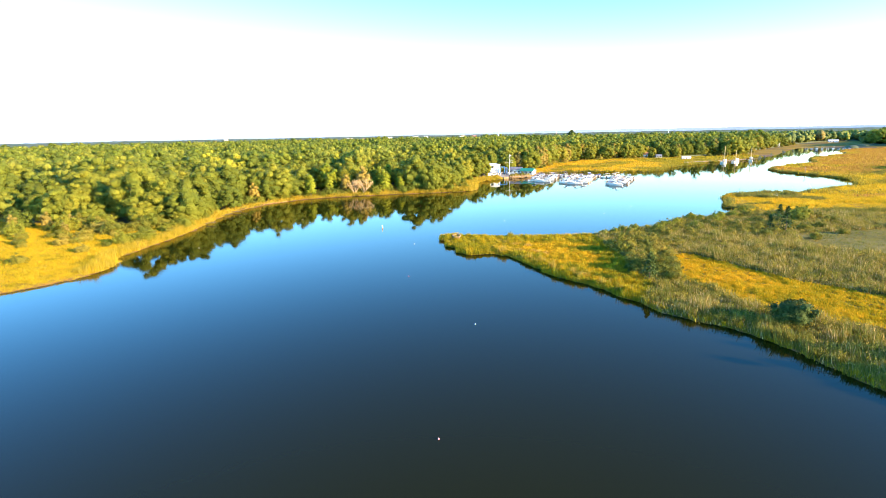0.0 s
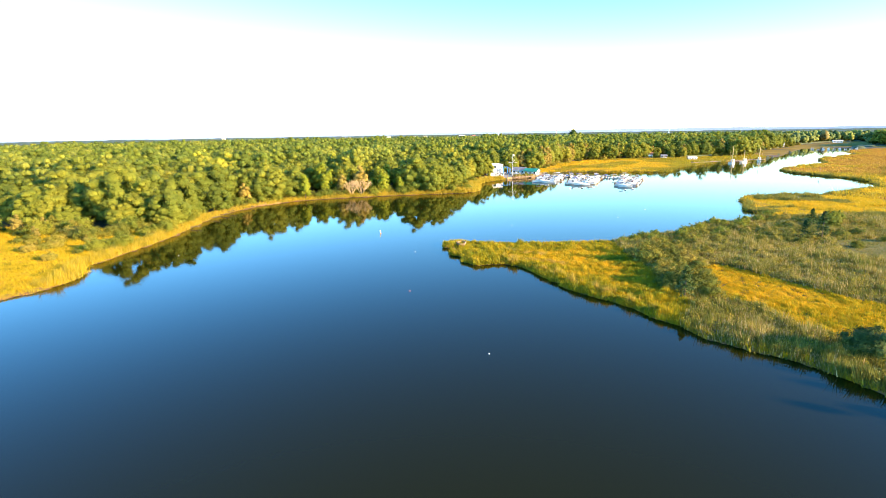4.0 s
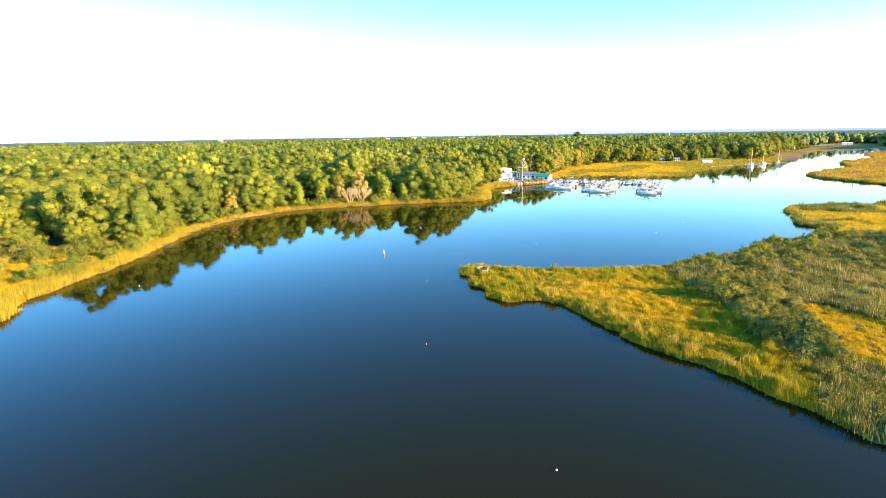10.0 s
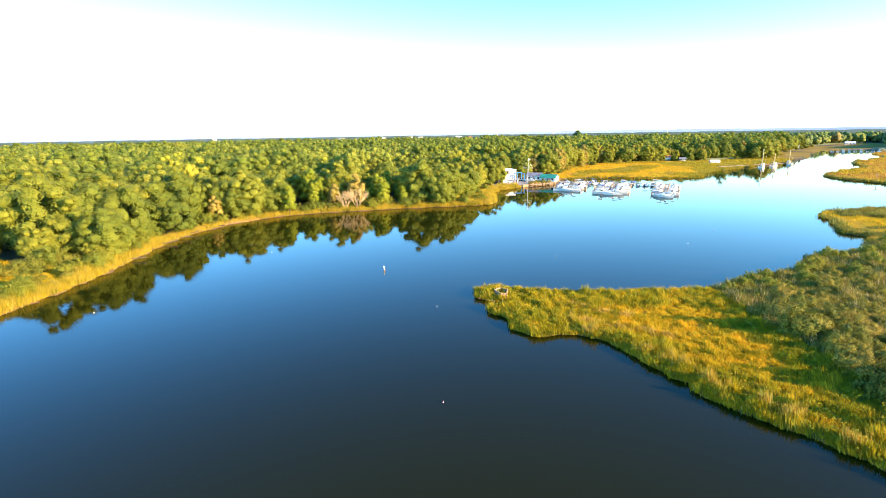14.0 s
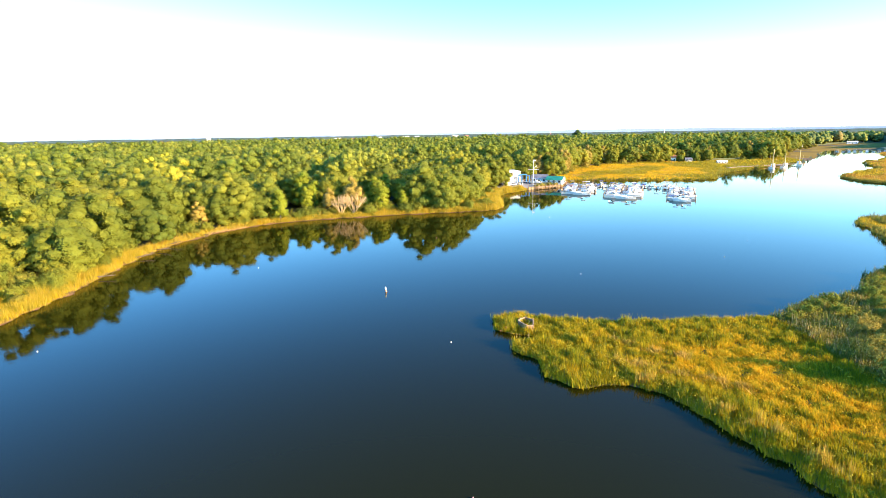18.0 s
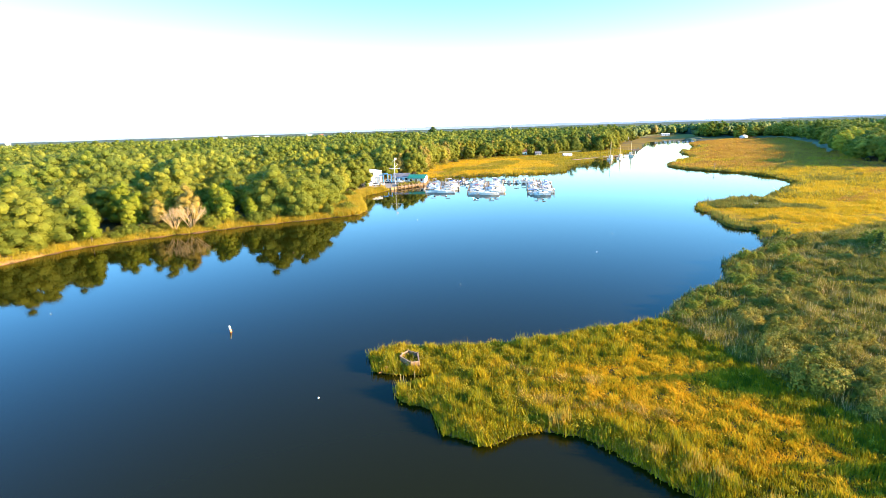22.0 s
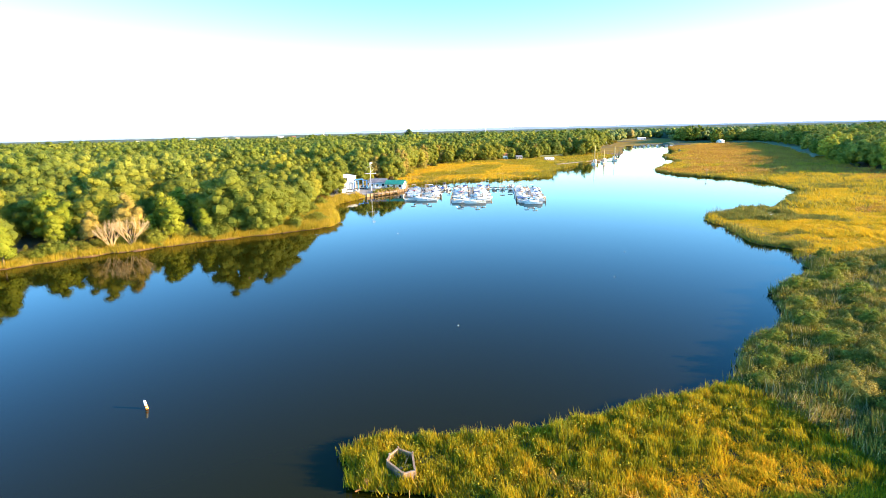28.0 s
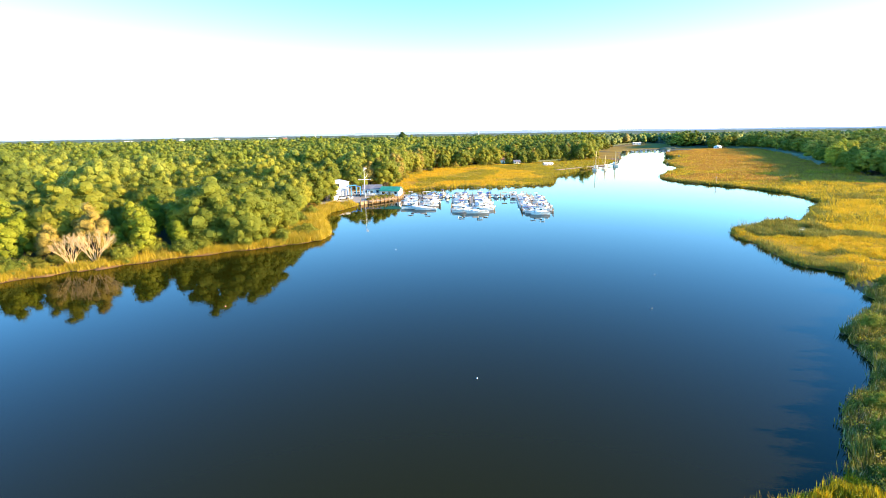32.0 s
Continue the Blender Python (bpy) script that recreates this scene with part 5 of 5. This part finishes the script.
def house(name, label, x, y, turn, w, d, h, roof, wall=None, pitch=0.35, windows=3, storeys=1, flat=False, z=None):
    """A house: walls, a gable or flat roof, windows with frames and a door; local y- is the front."""
    z0 = YZ if z is None else z
    root = thing(name, pose(x, y, z0, 0, 0, turn), label, "building")
    bm = bmesh.new()
    if flat:
        box(bm, -w / 2, -d / 2, -0.3, w / 2, d / 2, h)
    else:
        rise = d / 2 * pitch * 1.4
        sec = [(-d / 2, -0.3), (d / 2, -0.3), (d / 2, h), (0, h + rise), (-d / 2, h)]
        ends = [[bm.verts.new((sx * w / 2, yy, zz)) for yy, zz in sec] for sx in (-1, 1)]
        bm.faces.new(ends[0][::-1])
        bm.faces.new(ends[1])
        for i in range(5):
            j = (i + 1) % 5
            bm.faces.new((ends[0][i], ends[0][j], ends[1][j], ends[1][i]))
    part("wall", bm, wall or M["white_wall"], root)
    if flat:
        part("roof", boxes((-w / 2 - 0.15, -d / 2 - 0.15, h + 0.003, w / 2 + 0.15, d / 2 + 0.15, h + 0.25)), roof, root)
    else:
        for sy in (-1, 1):
            bm = bmesh.new()
            o, e = 0.45, 0.12
            q = [(-w / 2 - o, sy * (d / 2 + o), h - o * rise / (d / 2)), (w / 2 + o, sy * (d / 2 + o), h - o * rise / (d / 2)), (w / 2 + o, 0, h + rise), (-w / 2 - o, 0, h + rise)]
            lo_ = [bm.verts.new((p[0], p[1], p[2] + 0.02)) for p in q]
            hi_ = [bm.verts.new((p[0], p[1], p[2] + 0.02 + e)) for p in q]
            bm.faces.new(hi_)
            bm.faces.new(lo_[::-1])
            for i in range(4):
                j = (i + 1) % 4
                bm.faces.new((lo_[i], lo_[j], hi_[j], hi_[i]))
            bmesh.ops.recalc_face_normals(bm, faces=bm.faces)
            part("roof", bm, roof, root)
    for s in range(storeys):
        zs = h / storeys * s + h / storeys * 0.4
        for k in range(windows):
            xx = -w / 2 + w * (k + 0.5) / windows
            if s == 0 and k == windows // 2:
                part("door", boxes((xx - 0.5, -d / 2 - 0.05, 0, xx + 0.5, -d / 2 - 0.005, 2.1)), M["grey_wood"], root)
                continue
            win = part("window", boxes((xx - 0.62, -d / 2 - 0.06, zs - 0.07, xx + 0.62, -d / 2 - 0.004, zs + 1.17)), M["white_paint"], root)
            part("pane", boxes((xx - 0.55, -d / 2 - 0.08, zs, xx + 0.55, -d / 2 - 0.061, zs + 1.1)), M["smoked_glass"], win)
        for k in range(2):
            yy = -d / 2 + d * (k + 0.5) / 2
            for sx in (-1, 1):
                win = part("window", boxes((sx * w / 2 - 0.05 + sx * 0.054, yy - 0.62, zs - 0.07, sx * w / 2 + 0.05 + sx * 0.054, yy + 0.62, zs + 1.17)), M["white_paint"], root)
                part("pane", boxes((sx * w / 2 - 0.02 + sx * 0.13, yy - 0.55, zs, sx * w / 2 + 0.02 + sx * 0.13, yy + 0.55, zs + 1.1)), M["smoked_glass"], win)
    return root


wb_house = thing("boat_shed", pose(25.2, 360.5, YZ, 0, 0, 12), "white two-storey flat-roofed boatyard building", "building")
part("wall", boxes((-4.2, -6, -0.3, 2.6, 6, 6.1)), M["white_wall"], wb_house)
part("roof", boxes((-4.4, -6.2, 6.103, 2.8, 6.2, 6.4)), M["white_paint"], wb_house)
for yy in (-4.4, -2.2, 0.0):
    win = part("window", boxes((-4.29, yy - 0.9, 3.9, -4.21, yy + 0.9, 5.7)), M["grey_wood"], wb_house)
    part("pane", boxes((-4.34, yy - 0.82, 3.98, -4.295, yy + 0.82, 5.62)), M["smoked_glass"], win)
win = part("window", boxes((-3.6, -6.09, 3.9, -1.8, -6.01, 5.7)), M["grey_wood"], wb_house)
part("pane", boxes((-3.52, -6.14, 3.98, -1.88, -6.095, 5.62)), M["smoked_glass"], win)
part("roller_door", boxes((-1.2, -6.07, 0, 2.0, -6.01, 3.2)), M["car_silver"], wb_house)
house("shop", "white shop with a green metal gable roof on the dock", 46.5, 346.5, -30, 8.5, 6, 2.5, M["green_roof"])
house("cottage", "white cottage with a grey shingle roof", 39.5, 354, -20, 8, 6, 3.0, M["grey_roof"])

lift = thing("boat_lift", pose(30.2, 349.5, YZ, 0, 0, 15), "blue steel travelling boat lift", "boat lift")
for sx in (-2.2, 2.2):
    for sy in (-2.2, 2.2):
        part("leg", boxes((sx - 0.18, sy - 0.18, 0.4, sx + 0.18, sy + 0.18, 4.2)), M["blue_paint"], lift)
        part("wheel", rod((sx - 0.15, sy, 0.42), (sx + 0.15, sy, 0.42), 0.42, 12), M["rubber"], lift)
    part("side_beam", boxes((sx - 0.2, -2.6, 4.2, sx + 0.2, 2.6, 4.6)), M["blue_paint"], lift)
part("cross_beam", boxes((-2.2, 2.0, 4.61, 2.2, 2.4, 5.0)), M["blue_paint"], lift)
for sy in (-1.2, 1.0):
    part("sling", boxes((-2.15, sy - 0.1, 1.2, -2.1, sy + 0.1, 4.2), (2.1, sy - 0.1, 1.2, 2.15, sy + 0.1, 4.2), (-2.1, sy - 0.1, 1.15, 2.1, sy + 0.1, 1.2)), M["canvas_tan"], lift)

pole = thing("flagpole", pose(34.1, 343.5, YZ), "tall white nautical flagpole with a yardarm", "flagpole")
part("mast", rod((0, 0, -0.2), (0, 0, 13.2), 0.14, 10, 0.07), M["white_paint"], pole)
part("yardarm", rod((-2.6, 0.6, 7.9), (2.6, -0.6, 7.9), 0.09, 8), M["white_paint"], pole)
part("gaff", rod((0, 0, 8.2), (1.5, -0.3, 10.0), 0.06, 6), M["white_paint"], pole)
part("flag", boxes((0.1, -0.02, 12.3, 1.1, 0.02, 12.9)), M["white_paint"], pole, "small white flag")
part("stay", rod((-2.5, 0.58, 7.9), (0, 0, 12.6), 0.02, 4), M["steel"], pole)
part("stay", rod((2.5, -0.58, 7.9), (0, 0, 12.6), 0.02, 4), M["steel"], pole)


def car(label, x, y, turn, mat, van=False):
    root = thing("van" if van else "car", pose(x, y, YZ, 0, 0, turn), label, "car", "cars in the boatyard")
    h = 1.9 if van else 1.05
    part("body", boxes((-2.2, -0.88, 0.3, 2.2, 0.88, h), bevel=0.12), mat, root)
    if not van:
        part("cabin", boxes((-1.4, -0.76, h - 0.1, 0.9, 0.76, 1.5), bevel=0.14), M["smoked_glass"], root)
        part("roof", boxes((-1.15, -0.7, 1.5, 0.6, 0.7, 1.55), bevel=0.02), mat, root)
    else:
        part("windscreen", boxes((1.9, -0.75, 1.1, 2.25, 0.75, 1.7), bevel=0.05), M["smoked_glass"], root)
    for sx in (-1.4, 1.4):
        for sy in (-0.85, 0.85):
            part("wheel", rod((sx, sy - 0.1, 0.32), (sx, sy + 0.1, 0.32), 0.32, 12), M["rubber"], root)
    return root


car("white van parked in the boatyard", 20.2, 338.5, 60, M["white_paint"], True)
car("silver car parked in the boatyard", 24.0, 341.5, 20, M["car_silver"])
car("dark car parked beside the trees", 17.2, 343.5, 75, M["car_dark"])
car("silver car parked beside the shed", 32.5, 354.0, -30, M["car_silver"])
for k, (x, y, t) in enumerate([(27.0, 343.5, 100), (21.5, 347.5, 30), (36.5, 348.5, -35)]):
    b = moor([2, 3, 1][k], x, y, t)
    b.location.z = YZ + 0.45
    b["label"] = "white motorboat stored ashore on blocks"
    for s in (-1.3, 1.3):
        c, sn = math.cos(radians(t)), math.sin(radians(t))
        tagged(part("block", boxes((x + c * s - 0.3, y + sn * s - 0.3, YZ, x + c * s + 0.3, y + sn * s + 0.3, YZ + 0.5))
                    , M["grey_wood"]), "grey timber block under a stored boat", "block", "timber blocks")

# ---- blind on the spit ----
bx, by = 0.6, 140.2
bz = place_on(bx, by)
blind = thing("hunting_blind", pose(bx, by, bz - 0.12) @ Matrix.Diagonal((0.9, 0.9, 0.9, 1)), "weathered six-sided plank blind open to the sky on the grassy spit", "blind")
HEX = [(-1.3, 0.4), (-0.9, 1.2), (0.1, 2.0), (1.2, 0.7), (0.8, -1.8), (-0.3, -1.9)]
for (ax, ay), (cx_, cy_) in zip(HEX, HEX[1:] + HEX[:1]):
    a, b = Vector((ax, ay, 0)), Vector((cx_, cy_, 0))
    L, ang_ = (b - a).length, math.atan2(cy_ - ay, cx_ - ax)
    n = max(3, int(L / 0.22))
    for k in range(n):
        t0 = (k + 0.5) / n
        c = a.lerp(b, t0)
        ht = 0.98 + 0.06 * math.sin(k * 2.7 + ax)
        o = part("plank", boxes((-L / n * 0.46, -0.025, -0.15, L / n * 0.46, 0.025, ht)), M["grey_wood"], blind)
        o.matrix_local = Matrix.Translation(c) @ Matrix.Rotation(ang_ + 0.03 * math.sin(k * 5), 4, "Z")
    o = part("rail", boxes((0, -0.12, 0.98, L, 0.06, 1.06)), M["grey_wood"], blind)
    o.matrix_local = Matrix.Translation(a) @ Matrix.Rotation(ang_, 4, "Z")
    part("post", rod((ax, ay, -0.3), (ax, ay, 1.22), 0.08, 7), M["grey_wood"], blind)
part("bench", boxes((-0.7, -0.4, 0.42, 0.6, -0.1, 0.5)), M["grey_wood"], blind)
part("fallen_board", rod((-0.3, -1.0, 0.2), (0.6, 0.4, 0.9), 0.06, 5), M["grey_wood"], blind)

# ---- floats and the channel buoy ----
buoy = thing("channel_buoy", pose(-22.2, 159.6, 0, 4, -8, 0) @ Matrix.Diagonal((0.85, 0.85, 0.85, 1)), "white spar buoy with an orange band leaning on the water", "buoy")
part("body", rod((0, 0, -0.4), (0, 0, 1.1), 0.17, 14, 0.15), M["white_paint"], buoy)
part("band", rod((0, 0, 0.35), (0, 0, 0.55), 0.175, 14), M["orange_paint"], buoy, "orange band")
part("collar", rod((0, 0, 0.02), (0, 0, 0.2), 0.2, 14), M["orange_paint"], buoy)
part("cap", rod((0, 0, 1.1), (0, 0, 1.22), 0.15, 14, 0.08), M["white_paint"], buoy)


def pot_float(x, y, mat, label):
    root = thing("pot_float", pose(x, y, 0.02), label, "float", "pot floats on the water")
    bm = bmesh.new()
    bmesh.ops.create_uvsphere(bm, u_segments=12, v_segments=8, radius=0.09, matrix=Matrix.Diagonal((1, 1, 1.25, 1)))
    part("ball", bm, mat, root, smooth=True)
    part("rope_eye", rod((0, 0, 0.1), (0.02, 0, 0.2), 0.02, 5), M["grey_wood"], root)


for x, y in [(3.6, 76.5), (-67, 134), (-52.5, 178.5), (-10.5, 135.7), (23.3, 241.5), (16, 170.2), (51.6, 183.2), (66, 199.6)]:
    pot_float(x, y, M["float_white"], "white crab-pot float bobbing on the creek")
for x, y in [(-0.8, 46.2), (-9, 104), (-14, 209.5)]:
    pot_float(x, y, M["float_pink"], "faded pink crab-pot float bobbing on the creek")

# ---- upstream: work boats, houses, docks ----
def work_boat(x, y, turn, L, mast, label):
    root = thing("work_boat", pose(x, y, 0, 0, 0, turn), label, "boat", "work boats upstream")
    part("hull", hull_mesh(L, L * 0.28, 1.2), M["cream"], root)
    part("deck", deck_mesh(L, L * 0.28, 1.2, 0.0, 1.0, 0.1), M["grey_wood"], root)
    part("wheelhouse", boxes((0.02 * L, -1.0, 1.1, 0.2 * L, 1.0, 3.2), bevel=0.1), M["white_paint"], root)
    part("window", boxes((0.17 * L, -0.85, 2.2, 0.205 * L, 0.85, 2.9)), M["smoked_glass"], root)
    part("mast", rod((-0.05 * L, 0, 1.3), (-0.05 * L, 0, mast), 0.36, 8, 0.22), M["straw_paint"], root)
    part("boom", rod((-0.05 * L, 0, 3.0), (-0.42 * L, 0, mast * 0.5), 0.08, 6), M["straw_paint"], root)
    for sy in (-1, 1):
        part("outrigger", rod((-0.05 * L, sy * 1.5, 1.8), (-0.02 * L, sy * 2.2, mast * 0.7), 0.06, 5), M["straw_paint"], root)


M["straw_paint"] = material("buff_paint", [(0.50, 0.36, 0.14), (0.62, 0.46, 0.20)], 0.5, bump=0.03)
work_boat(221, 446, 50, 13, 13.5, "white work boat with a tall buff mast")
work_boat(234, 453, 40, 11, 10, "white work boat with a short buff mast")
work_boat(256, 471, 60, 13, 11.5, "white work boat with raised buff outriggers")
dock("dock", "pale timber quay by the work boats", (190, 447), (266, 480), 2.5, 8, 1.1, 2.2)
house("house", "white waterside house among trees", 461, 790, -20, 11, 10, 5, M["grey_roof"], z=0.9, storeys=2)
house("house", "cottage with a terracotta roof at the wood's edge", 184, 532, -15, 8, 7, 3.5, M["orange_roof"], z=0.9)
house("house", "low white cottage at the wood's edge", 196, 524, -10, 5, 5, 2.2, M["grey_roof"], z=0.9)
house("boathouse", "long low white boathouse on the marsh", 212, 499, -8, 7, 4, 1.2, M["white_paint"], z=0.9)
house("house", "white house in front of tall trees", 577, 684, 25, 9, 7, 3, M["white_paint"], z=0.9)
house("boathouse", "low white building across the far marsh", 640, 930, -20, 14, 6, 3, M["white_paint"], z=0.9)
dock("dock", "far timber dock across the creek's end", (440, 690), (485, 668), 2.0, 10, 0.9, 2.0)
for k in range(9):
    moor(int(rng.choice([0, 1, 2, 6])), 440 + 5 * k, 686 - 2.4 * k, 60 + rng.uniform(-5, 5))
moor(2, 129, 218, 30)
post = thing("marker_post", pose(211, 327, place_on(211, 327)), "weathered marker post with a crosspiece at the marsh edge", "post")
part("shaft", rod((0, 0, -0.4), (0, 0, 4.2), 0.13, 8), M["grey_wood"], post)
part("crosspiece", boxes((-0.8, -0.08, 3.0, 0.8, 0.08, 3.25)), M["grey_wood"], post)

house("house", "white house roof showing among the western trees", -402, 470, 20, 18, 9, 11, M["white_paint"], z=0.9, storeys=2)
# ---- horizon ----
def far_block(x, y, w, d, h, mat, label):
    root = thing("distant_building", pose(x, y, 0.9, 0, 0, 10), label, "building", "buildings on the horizon")
    part("wall", boxes((-w / 2, -d / 2, 0, w / 2, d / 2, h)), mat, root)
    part("roof", boxes((-w / 2 - 0.4, -d / 2 - 0.4, h + 0.01, w / 2 + 0.4, d / 2 + 0.4, h + 0.8)), M["grey_roof"], root)
    for s in range(max(1, int(h / 7))):
        for k in range(5):
            xx = -w / 2 + w * (k + 0.5) / 5
            part("window", boxes((xx - w * 0.06, -d / 2 - 0.3, h - 5 - 6 * s, xx + w * 0.06, -d / 2 - 0.02, h - 2.5 - 6 * s)), M["smoked_glass"], root)


def bearing(dx, r):
    return dx * r, math.sqrt(1 - dx * dx) * r


for dx, r, w, h, mat, label in [(-0.402, 2300, 30, 32, "white_wall", "white block rising over the distant woods"),
                                (-0.199, 1900, 55, 21, "white_wall", "pale building in the distant town"),
                                (-0.17, 1900, 50, 20, "brick_red", "red brick building in the distant town"),
                                (-0.127, 2000, 42, 22, "white_wall", "white building in the distant town"),
                                (-0.08, 2000, 60, 23, "white_wall", "long white building in the distant town"),
                                (-0.06, 2100, 40, 22, "white_wall", "white building in the distant town"),
                                (0.009, 2100, 60, 22, "white_wall", "white flat building in the distant town"),
                                (0.03, 2100, 40, 22, "brick_red", "brick building in the distant town")]:
    x, y = bearing(dx, r)
    far_block(x, y, w * 0.38, 14, h - (0 if dx < -0.4 else 5), M[mat], label)
tower = thing("radio_mast", pose(*bearing(0.18, 2400), 0.9), "thin red and white radio mast on the horizon", "mast")
for k in range(6):
    part("section", rod((0, 0, k * 9), (0, 0, k * 9 + 9), 0.9, 6, 0.8), M["red_paint" if k % 2 else "white_paint"], tower)
tower = thing("water_tower", pose(*bearing(0.075, 1210), 0.9), "slim white tower over the woods", "tower")
part("shaft", rod((0, 0, 0), (0, 0, 28), 1.0, 10, 0.9), M["white_paint"], tower)
part("tank", rod((0, 0, 28), (0, 0, 31), 1.5, 12), M["white_paint"], tower)
tower = thing("water_tower", pose(*bearing(0.362, 2600), 0.9), "slim white tower over the far woods", "tower")
part("shaft", rod((0, 0, 0), (0, 0, 44), 1.6, 10, 1.4), M["white_paint"], tower)
part("tank", rod((0, 0, 44), (0, 0, 50), 3, 12), M["white_paint"], tower)
big = broadleaf("pine_tree", 71, 28, 7.5, M["leaf_dark"], "tall dark pine rising over the wood", 22, 120, 0.8, 0.1, 0.35)
big.matrix_world = pose(181, 857, 0.9)
# blue ridge: a backdrop strip standing in for the haze band
az = np.radians(np.linspace(-76, 76, 160))
hz_ = 26 + 11 * np.exp(-((az - 0.3) / 0.35) ** 2) + 1.2 * np.sin(az * 31) + 0.7 * np.sin(az * 83)
ring = np.stack([np.sin(az), np.cos(az)], 1)
rv = np.concatenate([np.c_[ring * 4780, 0 * az], np.c_[ring * 4820, hz_], np.c_[ring * 4880, 0 * az]])
k = np.arange(159)
rf = np.concatenate([np.stack([k, k + 1, k + 161, k + 160], 1), np.stack([k + 160, k + 161, k + 321, k + 320], 1)])
tagged(mesh_object("backdrop", rv, rf, [M["hill"]], smooth=True), "low ridge backdrop on the horizon, painted pale blue for haze", "hill", kind="structure")
